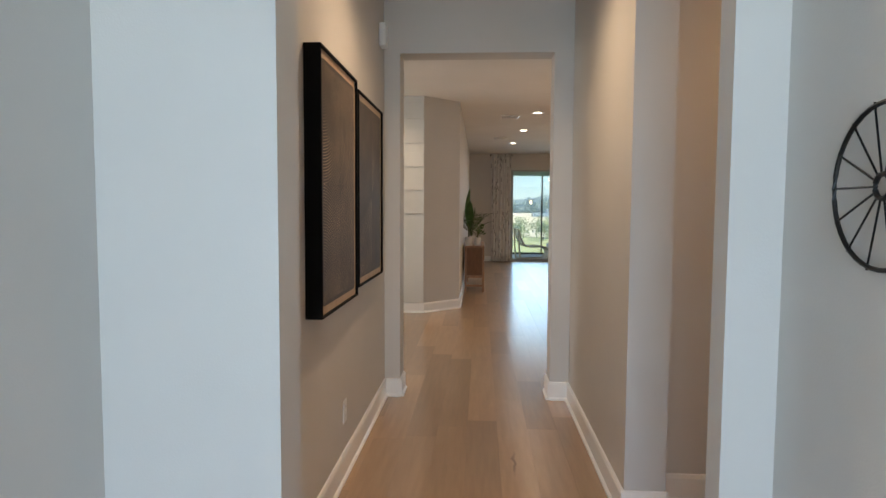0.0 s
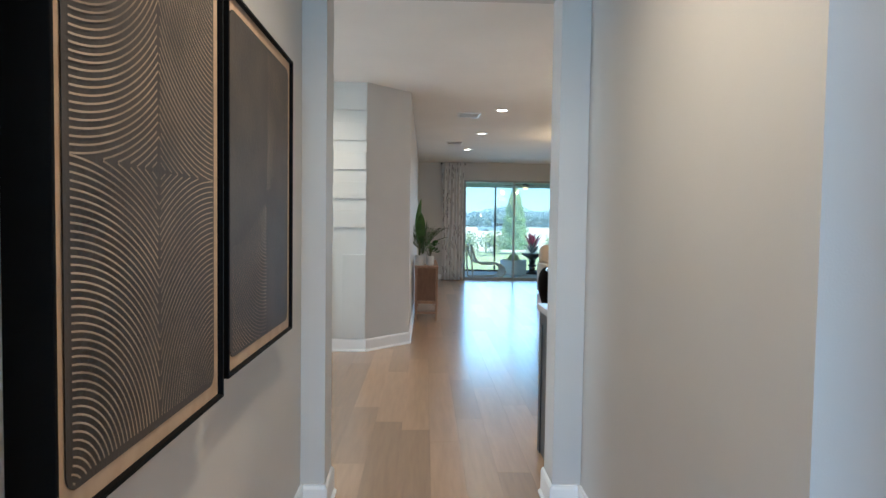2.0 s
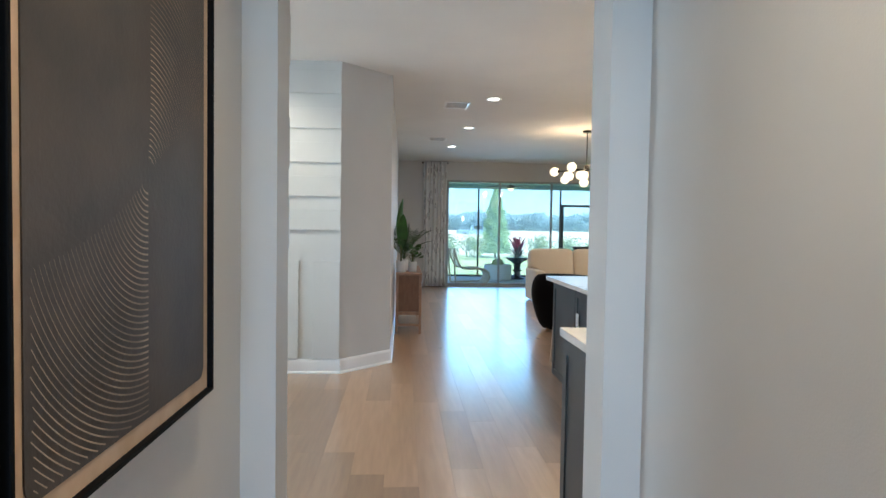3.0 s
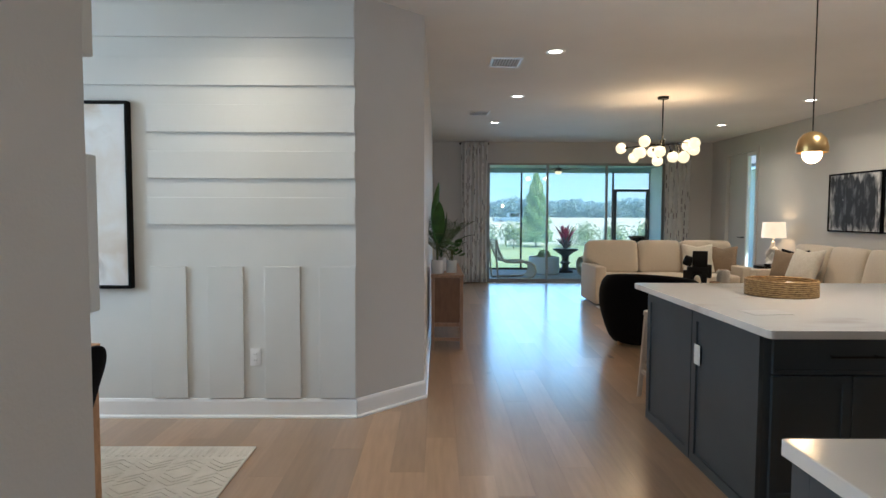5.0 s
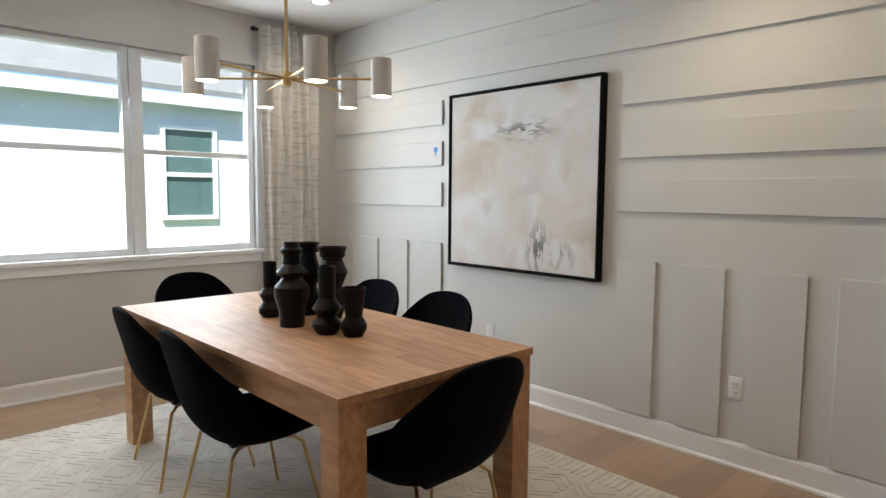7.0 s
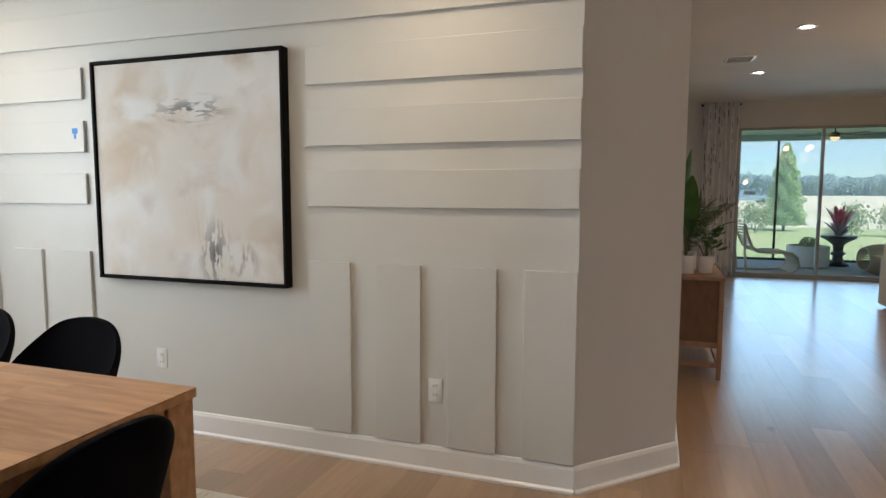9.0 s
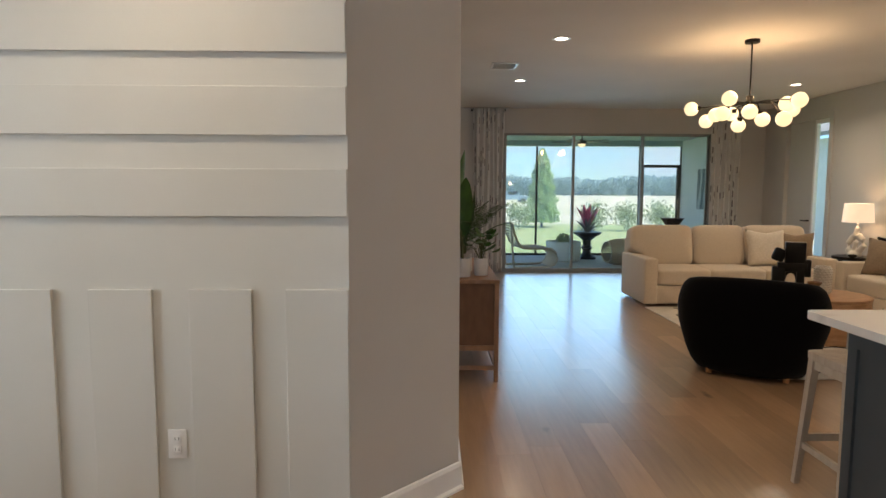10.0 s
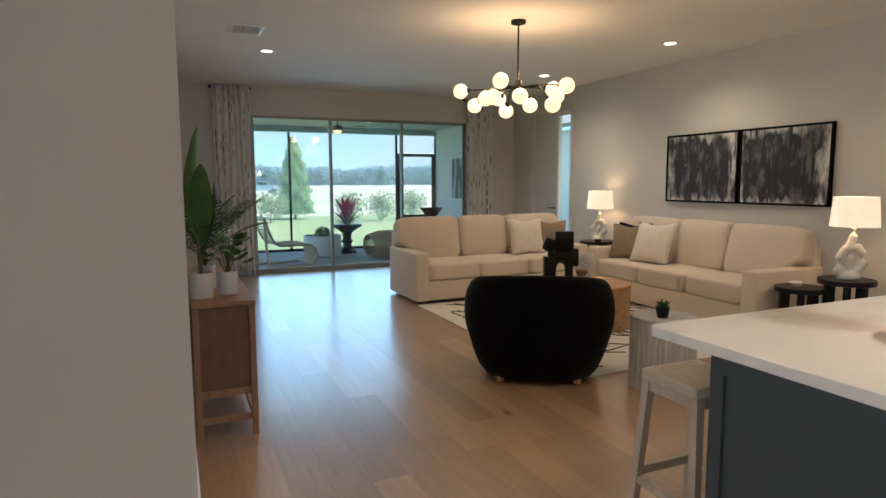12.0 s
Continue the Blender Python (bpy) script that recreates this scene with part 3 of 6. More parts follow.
def leaf_cloud(shape, count, size, seed, stretch=1.0):
    """Small leaves strewn through a body; shape(rng) gives each one's place."""
    rng = random.Random(seed)
    vs, fs = [], []
    for _ in range(count):
        c = Vector(shape(rng))
        q = Euler((rng.uniform(0, 6.3), rng.uniform(0, 6.3), rng.uniform(0, 6.3))).to_matrix()
        s = size * rng.uniform(0.6, 1.3)
        n = len(vs)
        for u, v, w in ((-0.5, 0, 0), (0, -0.35, 0.12), (0.55, 0, 0), (0, 0.35, 0.12)):
            vs.append(c + q @ Vector((u * s * stretch, v * s, w * s)))
        fs.append((n, n + 1, n + 2, n + 3))
    me = bpy.data.meshes.new("leaves")
    me.from_pydata(vs, [], fs)
    b = bmesh.new()
    b.from_mesh(me)
    bpy.data.meshes.remove(me)
    return b


def ball(cx, cy, cz, rx, ry, rz, shell=0.6):
    def where(rng):
        v = Vector((rng.gauss(0, 1), rng.gauss(0, 1), rng.gauss(0, 1))).normalized() * (shell + (1 - shell) * rng.random())
        return (cx + v.x * rx, cy + v.y * ry, cz + v.z * rz)
    return where


def leafy(name, bm, mat, parent, label=""):
    me = bpy.data.meshes.new(name)
    bm.to_mesh(me)
    bm.free()
    me.materials.append(mat)
    ob = new(name, me)
    ob.parent = parent
    return tagged(ob, label) if label else ob


leafy("shrub", leaf_cloud(ball(0, 0, 0.46, 0.17, 0.17, 0.14, 0.5), 420, 0.05, 3), BUSH, planter, "low green shrub")
urn = thing("urn_planter", "black pedestal urn with a pink and green spiky plant", "planter", at=(3.22, 19.6, -0.04))
part("pedestal", lathe([(0.20, 0.0), (0.20, 0.04), (0.10, 0.10), (0.085, 0.2), (0.14, 0.25), (0.085, 0.3), (0.10, 0.42), (0.20, 0.50), (0.31, 0.56), (0.31, 0.60), (0.27, 0.60)], 28), BLACK, urn)
PINK = material("pink cordyline leaf", (0.72, 0.12, 0.26), 0.5, colour2=(0.50, 0.06, 0.16), scale=6, island=0.3)
PURPLE = material("grey purple leaf", (0.36, 0.33, 0.36), 0.6, colour2=(0.25, 0.21, 0.25), scale=6, island=0.4)


def blades(count, length, width, spread, z0, seed, droop=0.5, base=0.03):
    """Strap leaves that rise from one crown and bend over."""
    rng = random.Random(seed)
    bm = bmesh.new()
    for k in range(count):
        a = 2.4 * k + rng.uniform(-0.3, 0.3)
        tilt = spread * (0.25 + 0.75 * k / count)
        L, w = length * rng.uniform(0.75, 1.1), width * rng.uniform(0.8, 1.15)
        d, s = Vector((math.cos(a), math.sin(a), 0)), Vector((-math.sin(a), math.cos(a), 0))
        p, row, n = d * base + Vector((0, 0, z0)), [], 6
        for i in range(n + 1):
            t = i / n
            ang = tilt + droop * t * t
            h = w * math.sin(math.pi * min(0.06 + 0.94 * t, 0.999)) ** 0.7
            row.append((bm.verts.new(p - s * h), bm.verts.new(p + Vector((0, 0, -0.15 * h))), bm.verts.new(p + s * h)))
            p = p + (d * math.sin(ang) + Vector((0, 0, 1)) * math.cos(ang)) * L / n
        for r0, r1 in zip(row, row[1:]):
            for j in (0, 1):
                bm.faces.new((r0[j], r0[j + 1], r1[j + 1], r1[j]))
    return bm


part("pink_leaves", blades(18, 0.52, 0.045, 0.55, 0.70, 5, 0.5), PINK, urn, "pink strap leaves", 180)
part("purple_leaves", blades(34, 0.40, 0.03, 1.35, 0.60, 6, 0.6), PURPLE, urn, "grey purple leaves", 180)

lounger = thing("patio_lounge_chair", "pale rattan lounge chair with looped runners", "lounge chair", at=(1.72, 18.1, -0.04), turn=8)
prof = [(-0.47, 0.88), (-0.41, 0.66), (-0.33, 0.48), (-0.24, 0.40), (-0.05, 0.385), (0.15, 0.395), (0.32, 0.38), (0.42, 0.30), (0.45, 0.19), (0.40, 0.08), (0.30, 0.03), (0.0, 0.022), (-0.42, 0.022)]
for s in (-0.32, 0.32):
    part("runner", tube(bmesh.new(), [(x, s, z) for x, z in prof], 0.022, 8), RATTAN, lounger)
    part("back_post", tube(bmesh.new(), [(-0.42, s, 0.03), (-0.46, s, 0.45), (-0.475, s, 0.87)], 0.022, 8), RATTAN, lounger)
for k in range(40):
    f = k / 39 * 9.6
    i = min(int(f), 9)
    u = f - i
    x, z = (prof[i][c] + (prof[i + 1][c] - prof[i][c]) * u for c in (0, 1))
    part("slat", tube(bmesh.new(), [(x, -0.31, z), (x, 0.31, z)], 0.015, 6), RATTAN, lounger)
pouf = thing("rattan_barrel_stool", "round woven rattan barrel lying on the patio", "stool", at=(3.72, 18.45, -0.04), turn=15)
bm = bmesh.new()
for k in range(44):
    a = 2 * math.pi * k / 44
    tube(bm, [(x, r * math.cos(a + 0.25 * x), 0.27 + r * math.sin(a + 0.25 * x)) for x, r in ((-0.42, 0.20), (-0.25, 0.25), (0.0, 0.26), (0.25, 0.25), (0.42, 0.20))], 0.014, 5)
part("weave", bm, RATTAN, pouf)
for x in (-0.42, 0.0, 0.42):
    r = 0.205 if x else 0.265
    part("hoop", tube(bmesh.new(), [(x, r * math.cos(2 * math.pi * k / 20), 0.27 + r * math.sin(2 * math.pi * k / 20)) for k in range(20)], 0.014, 6, closed=True), RATTAN, pouf)
LEAFART = material("grey leaf relief", (0.10, 0.13, 0.15), 0.6, colour2=(0.42, 0.46, 0.48), scale=7, stretch=(1, 1, 0.3), contrast=(0.42, 0.55))
pa = thing("patio_wall_art", "grey leaf pattern panel on the patio wall", "wall art", at=(5.568, 19.08, 1.08))
part("panel", boxes((-0.03, 0, -0.29, 0.29, 0.0, 0.86), bevel=0.004), LEAFART, pa, smooth=None)
ptab = thing("patio_dining_table", "round dark patio table with a black bowl on it", "patio table", at=(4.72, 18.6, -0.04))
part("tabletop", lathe([(0.42, 0.71), (0.43, 0.72), (0.43, 0.74), (0.42, 0.75)], 32), BRONZE, ptab)
part("pedestal", lathe([(0.22, 0.0), (0.22, 0.02), (0.04, 0.06), (0.04, 0.71)], 20), BRONZE, ptab)
pbowl = thing("bowl", "flared black bowl on the patio table", "bowl", at=(4.72, 18.6, 0.712))
part("body", lathe([(0.09, 0.0), (0.10, 0.02), (0.24, 0.20), (0.22, 0.20), (0.08, 0.04)], 28), BLACK, pbowl)

# hedge plants, young tree, far woods
for k, x in enumerate((2.2, 3.5, 6.6, 8.0, 9.6, 11.2, 12.6, 14.2, 16.0, -0.5)):
    rng = random.Random(40 + k)
    h = thing("hedge_shrub", "sparse young green hedge shrub on the lawn", "shrub", "hedge along the lawn", at=(x, 32.0 + 0.4 * math.sin(k * 1.9), -0.2))
    part("stem", tube(bmesh.new(), [(0, 0, 0), (0.03, 0, 0.5), (0, 0.04, 1.0)], 0.03, 6, 0.012), BARK, h)
    b = leaf_cloud(ball(0, 0, 0.70, 0.74, 0.5, 0.64, 0.15), 900, 0.11, 60 + k)
    leafy("crown", b, BUSH, h)
tree = thing("young_tree", "slim conical young tree with bright green leaves", "tree", at=(4.86, 34.5, -0.2))
part("trunk", tube(bmesh.new(), [(0, 0, 0), (0.02, 0.01, 1.2), (0, 0, 3.3)], 0.06, 8, 0.012), BARK, tree)
bm = bmesh.new()
rng = random.Random(9)
for k in range(22):
    z, a = 0.5 + 2.6 * k / 22, 2.4 * k
    r = 0.75 * (1 - (z - 0.3) / 3.6) ** 0.7
    tube(bm, [(0, 0, z), (0.5 * r * math.cos(a), 0.5 * r * math.sin(a), z + 0.15), (r * math.cos(a), r * math.sin(a), z + 0.35)], 0.016, 5, 0.005)
part("limbs", bm, BARK, tree)


def cone(rng):
    z = 0.25 + 3.35 * rng.random() ** 1.25
    r = 0.86 * (1 - (z - 0.25) / 3.4) ** 0.62 * (0.25 + 0.78 * rng.random() ** 0.6)
    a = rng.uniform(0, 6.283)
    r *= 0.9 + 0.14 * math.sin(5 * a + 7 * z) + 0.08 * math.sin(z * 11)
    return (r * math.cos(a), r * math.sin(a), z)


leafy("crown", leaf_cloud(cone, 15000, 0.095, 12), CONIFER, tree)


def canopy(x):
    """Height of the far woods above the field."""
    rise = max(0.0, min(1.0, (x - 12) / 26))
    return 5.2 + 3.6 * rise + 0.8 * math.sin(x * 0.07) + 0.7 * math.sin(x * 0.21 + 1) + 1.0 * noise.noise(Vector((x * 0.35, 0, 3)))


# sunlit foliage lets light through; the woods' tone carries painted haze too
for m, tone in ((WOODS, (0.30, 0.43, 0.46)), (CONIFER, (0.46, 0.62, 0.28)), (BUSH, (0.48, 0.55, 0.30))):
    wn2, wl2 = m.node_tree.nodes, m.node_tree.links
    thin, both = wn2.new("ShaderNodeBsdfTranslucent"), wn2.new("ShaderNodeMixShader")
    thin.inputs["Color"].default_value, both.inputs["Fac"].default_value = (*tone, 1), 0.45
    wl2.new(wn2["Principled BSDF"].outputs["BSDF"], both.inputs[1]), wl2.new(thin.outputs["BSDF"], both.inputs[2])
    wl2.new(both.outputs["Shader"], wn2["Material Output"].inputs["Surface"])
rng = random.Random(21)
CROWNS = []
for k in range(330):
    x = -75 + 260 * k / 329 + rng.uniform(-0.8, 0.8)
    CROWNS.append((x, 286 + rng.uniform(0, 9), canopy(x) * rng.uniform(0.84, 1.04), rng.uniform(1.3, 2.8)))


def far_crown(rng):
    x, y, top, r = CROWNS[rng.randrange(len(CROWNS))]
    if rng.random() < 0.25:
        return (x + rng.uniform(-2, 2), y, rng.random() * (top - r))
    v = Vector((rng.gauss(0, 1), rng.gauss(0, 1), rng.gauss(0, 1))).normalized() * (0.75 + 0.3 * rng.random())
    return (x + v.x * r, y + v.y * r, top - r * 1.3 + v.z * r * 1.3)


far = tagged(new("tree_line"), "distant green woods along the field, haze painted into their colour", "woodland", kind="stuff")
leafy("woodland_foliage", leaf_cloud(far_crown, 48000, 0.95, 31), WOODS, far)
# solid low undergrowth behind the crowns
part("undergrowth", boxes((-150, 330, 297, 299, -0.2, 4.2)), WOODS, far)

# pick-up truck parked on the field
TRUCKP = material("pale blue car paint", (0.20, 0.29, 0.36), 0.3, coat=0.5)
TYRE = material("tyre rubber", (0.02, 0.02, 0.02), 0.85)
truck = thing("pickup_truck", "pale blue pick-up truck parked on the sandy field", "truck", at=(10.6, 92.0, -0.19), turn=4)
side = [(-2.7, 0.55), (-2.7, 1.05), (-0.6, 1.1), (-0.5, 1.75), (0.75, 1.78), (1.35, 1.15), (2.5, 1.05), (2.7, 0.8), (2.7, 0.5)]
bm = bmesh.new()
l0, l1 = [bm.verts.new((x, -0.92, z)) for x, z in side], [bm.verts.new((x, 0.92, z)) for x, z in side]
bm.faces.new(l0), bm.faces.new(l1[::-1])
for k in range(len(side)):
    j = (k + 1) % len(side)
    bm.faces.new((l0[k], l0[j], l1[j], l1[k]))
part("body", bm, TRUCKP, truck, smooth=None)
part("side_window", boxes((-0.42, 0.9, -0.935, -0.921, 1.2, 1.68)), BLACK, truck, "dark side windows", smooth=None)
for x in (-1.75, 1.75):
    for y in (-0.85, 0.85):
        part("wheel", tube(bmesh.new(), [(x, y - 0.12, 0.38), (x, y + 0.12, 0.38)], 0.38, 20), TYRE, truck)

# neighbouring house outside the dining window
SHINGLE = material("grey roof shingle", (0.30, 0.29, 0.28), 0.9, colour2=(0.22, 0.21, 0.20), scale=6, stretch=(1, 1, 5), bump=0.5, bump_scale=40)
# the glass's grey green base is lightened to carry glare and reflected sky
NB_GLASS = material("window glass, glare in colour", (0.10, 0.17, 0.165), 0.08)
house = thing("neighbour_house", "white stucco neighbouring house with a grey shingle roof", "house", at=(-9.0, 8.0, -0.2))
part("wall", boxes((-6.0, 0.0, -9.0, 9.0, 0.0, 2.92)), STUCCO, house, smooth=None)
bm = bmesh.new()
rp = [bm.verts.new(p) for p in ((0.22, -9.4, 3.02), (0.22, 9.4, 3.02), (-5.0, 9.4, 5.6), (-5.0, -9.4, 5.6), (0.22, -9.4, 3.10), (0.22, 9.4, 3.10), (-5.0, 9.4, 5.72), (-5.0, -9.4, 5.72))]
for f in ((0, 1, 2, 3), (4, 5, 6, 7), (0, 1, 5, 4), (2, 3, 7, 6), (1, 2, 6, 5), (0, 3, 7, 4)):
    bm.faces.new([rp[i] for i in f])
part("roof", bm, SHINGLE, house, smooth=None)
part("soffit", boxes((0.0, 0.2, -9.4, 9.4, 2.94, 3.0), (0.17, 0.23, -9.4, 9.4, 2.84, 3.0)), TRIM, house, "white eave board", smooth=None)
for y in (0.30, -4.0):
    w = part("window", boxes((0.0, 0.06, y, y + 0.06, 1.25, 2.58), (0.0, 0.06, y + 0.74, y + 0.80, 1.25, 2.58), (0.0, 0.06, y + 0.06, y + 0.74, 2.52, 2.58), (0.0, 0.06, y + 0.06, y + 0.74, 1.25, 1.31),
                             (0.0, 0.05, y + 0.06, y + 0.74, 1.86, 1.92)), TRIM, house, smooth=None)
    part("pane", boxes((0.001, 0.012, y + 0.06, y + 0.74, 1.31, 2.52)), NB_GLASS, w, smooth=None)


# added house; its shaded wall keeps the side light's view from glaring
added_house = thing("neighbour_house", "pale stucco house added to dim the view through the side light", "house", at=(9.6, 15.0, -0.2))
part("wall", boxes((0.0, 6.0, -5.0, 12.5, 0.0, 3.0)), STUCCO, added_house, smooth=None)
bm = bmesh.new()
rp = [bm.verts.new(p) for p in ((-0.4, -5.4, 3.02), (-0.4, 12.9, 3.02), (5.0, 12.9, 5.6), (5.0, -5.4, 5.6), (-0.4, -5.4, 3.12), (-0.4, 12.9, 3.12), (5.0, 12.9, 5.72), (5.0, -5.4, 5.72))]
for f in ((0, 1, 2, 3), (4, 5, 6, 7), (0, 1, 5, 4), (2, 3, 7, 6), (1, 2, 6, 5), (0, 3, 7, 4)):
    bm.faces.new([rp[i] for i in f])
part("roof", bm, SHINGLE, added_house, smooth=None)


# ---- ceiling fixtures ----
def downlight(x, y, watts=None, colour=SOFT_WARM):
    d = thing("downlight", "white recessed ceiling downlight, lit", "downlight", "recessed ceiling lights", at=(x, y, CE))
    part("trim_ring", lathe([(0.058, -0.004), (0.085, -0.010), (0.092, -0.004), (0.092, 0.0), (0.058, 0.0)], 28, caps=False), TRIM, d)
    part("lens", lathe([(0.001, -0.005), (0.058, -0.004)], 24, caps=False), DISC, d, "lit lens")
    lamp("downlight_lamp", "SPOT", (x, y, CE - 0.03), watts or W_DOWN, colour, 0.05, (x, y, 0))
    return d


for x, y in ((1.08, 9.92), (1.01, 12.05), (0.93, 14.28)):
    downlight(x, y)
for x, y in ((4.82, 12.22), (4.70, 14.45)):
    downlight(x, y, W_DOWN * 1.9)
downlight(-4.2, 7.83)
downlight(-1.2, 7.75, W_DOWN * 1.8)
# out of view, added to brighten the dining ceiling and floor
downlight(-3.1, 5.6, W_DOWN * 1.3)
downlight(0.18, 3.3, W_HALL, (1.0, 0.74, 0.49))
downlight(1.75, 2.5, W_HALL * 0.40, (1.0, 0.58, 0.27))
# two unseen kitchen downlights, added to brighten the slanted wall and worktops
downlight(2.5, 7.35, W_KITCHEN_FILL, (1.0, 0.88, 0.74))
downlight(4.5, 7.35, W_KITCHEN_FILL, (1.0, 0.88, 0.74))


def ceiling_vent(x, y):
    v = thing("ceiling_vent", "white slatted ceiling air vent", "air vent", "ceiling vents", at=(x, y, CE))
    part("frame", boxes((-0.15, 0.15, -0.18, -0.155, -0.012, 0), (-0.15, 0.15, 0.155, 0.18, -0.012, 0), (-0.15, -0.125, -0.155, 0.155, -0.012, 0), (0.125, 0.15, -0.155, 0.155, -0.012, 0)), TRIM, v, smooth=None)
    part("backing", boxes((-0.125, 0.125, -0.155, 0.155, -0.003, 0)), GREY_PL, v, smooth=None)
    for k in range(9):
        part("slat", box(bmesh.new(), -0.012, 0.012, -0.155, 0.155, -0.001, 0.001, m=pose(-0.11 + 0.0275 * k, 0, -0.008, 0, 40, 0)), TRIM, v, smooth=None)


ceiling_vent(0.67, 10.32)
ceiling_vent(0.61, 13.33)
al = thing("wall_alarm", "small white alarm sounder high on the hall wall", "alarm", at=(-0.5, 4.56, 2.52))
part("case", boxes((0.0, 0.045, -0.055, 0.055, 0.0, 0.16), bevel=0.010), WHITE_PL, al)
part("grille", boxes((0.045, 0.047, -0.03, 0.03, 0.03, 0.07)), FRAME, al, smooth=None)

pl = thing("patio_downlight", "small lit downlight in the patio ceiling", "downlight", at=(3.55, 18.9, 2.62))
part("trim_ring", lathe([(0.058, -0.004), (0.085, -0.010), (0.092, -0.004), (0.092, 0.0), (0.058, 0.0)], 24, caps=False), TRIM, pl)
part("lens", lathe([(0.001, -0.005), (0.058, -0.004)], 20, caps=False), DISC, pl, "lit lens")

# living room globe chandelier
ch = thing("globe_chandelier", "black branching chandelier with lit opal glass globes", "chandelier", at=(2.85, 12.05, CE))
part("canopy", lathe([(0.065, -0.03), (0.068, -0.02), (0.068, 0.0)], 24), BLACK, ch)
part("rod", tube(bmesh.new(), [(0, 0, -0.03), (0, 0, -0.56)], 0.008), BLACK, ch)
part("hub", lathe([(0.03, -0.62), (0.036, -0.61), (0.036, -0.54), (0.03, -0.53)], 20), BLACK, ch)
for x, y, z in ((-0.417, 0.35, -0.049), (-0.212, 0.463, -0.16), (-0.258, 0.145, -0.132), (-0.292, -0.066, -0.146), (0.016, 0.392, -0.092), (-0.285, -0.184, -0.021), (0.055, 0.313, -0.217),
                (-0.11, -0.225, -0.148), (0.151, 0.03, -0.188), (0.226, -0.242, -0.075), (0.214, -0.465, -0.072), (0.367, -0.092, -0.108), (0.112, -0.407, -0.232)):
    p = Vector((x, y, -0.56 + z))
    k = Vector((x * 0.6, y * 0.6, -0.60))
    arm = part("arm", tube(bmesh.new(), [(0, 0, -0.595), k, p + (k - p) * 0.1], 0.006, 6), BLACK, ch)
    cap = part("cap", lathe([(0.022, -0.02), (0.024, 0.02)], 14), BLACK, arm)
    cap.matrix_basis = Matrix.Translation(p + (k - p).normalized() * 0.066)
    bm = bmesh.new()
    bmesh.ops.create_uvsphere(bm, u_segments=24, v_segments=14, radius=0.070)
    part("globe", bm, OPAL, ch, "lit opal globe", 180).matrix_basis = Matrix.Translation(p)
for dx, dy in ((-0.26, 0.16), (0.24, 0.2), (0.28, -0.2), (-0.2, -0.22)):
    lamp("chandelier_lamp", "POINT", (2.85 + dx, 12.05 + dy, CE - 0.46), W_GLOBE / 4, WARM, 0.06)

# dining chandelier
dc = thing("dining_chandelier", "brass chandelier with six white cylinder shades, lit", "chandelier", at=(-2.886, 6.778, CE))
part("canopy", lathe([(0.06, -0.025), (0.062, 0.0)], 24), GOLD, dc)
part("rod", tube(bmesh.new(), [(0, 0, -0.02), (0, 0, -0.91)], 0.009), GOLD, dc)
part("hub", lathe([(0.022, -0.925), (0.026, -0.915), (0.026, -0.865), (0.022, -0.855)], 18), GOLD, dc)
SHADEW = material("white metal shade", (0.74, 0.73, 0.71), 0.45)
for k in range(6):
    a = radians(45 + 60 * k)
    d = Vector((math.cos(a), math.sin(a), 0))
    arm = part("arm", tube(bmesh.new(), [d * -0.12 + Vector((0, 0, -0.889)), d * 0.43 + Vector((0, 0, -0.889))], 0.006, 8), GOLD, dc)
    sh = part("shade", lathe([(0.049, -0.09), (0.052, -0.09), (0.052, 0.095), (0.04, 0.10), (0.01, 0.10)], 28, caps=False), SHADEW, dc)
    sh.matrix_basis = Matrix.Translation(d * 0.48 + Vector((0, 0, -0.886)))
    part("lens", lathe([(0.001, -0.0885), (0.048, -0.0885)], 22, caps=False), DISC, sh, "lit opening")

# pendant over the island
pd = thing("pendant_lamp", "brass half-dome pendant lamp with a glowing clear bulb", "pendant lamp", at=(2.295, 8.0, CE))
part("canopy", lathe([(0.055, -0.025), (0.06, 0.0)], 24), GOLD, pd)
part("cord", tube(bmesh.new(), [(0, 0, -0.02), (0, 0, -0.98)], 0.004, 6), BLACK, pd)
part("dome", lathe([(0.088, -1.10), (0.090, -1.07), (0.078, -1.02), (0.05, -0.985), (0.012, -0.97)], 28, caps=False), GOLD, pd, "brushed brass dome")
bm = bmesh.new()
bmesh.ops.create_uvsphere(bm, u_segments=18, v_segments=12, radius=0.055)
part("bulb", bm, BULB, pd, "glowing bulb", 180).matrix_basis = Matrix.Translation((0, 0, -1.11))
lamp("pendant_bulb", "POINT", (2.295, 8.0, CE - 1.2), W_PENDANT, WARM, 0.05)


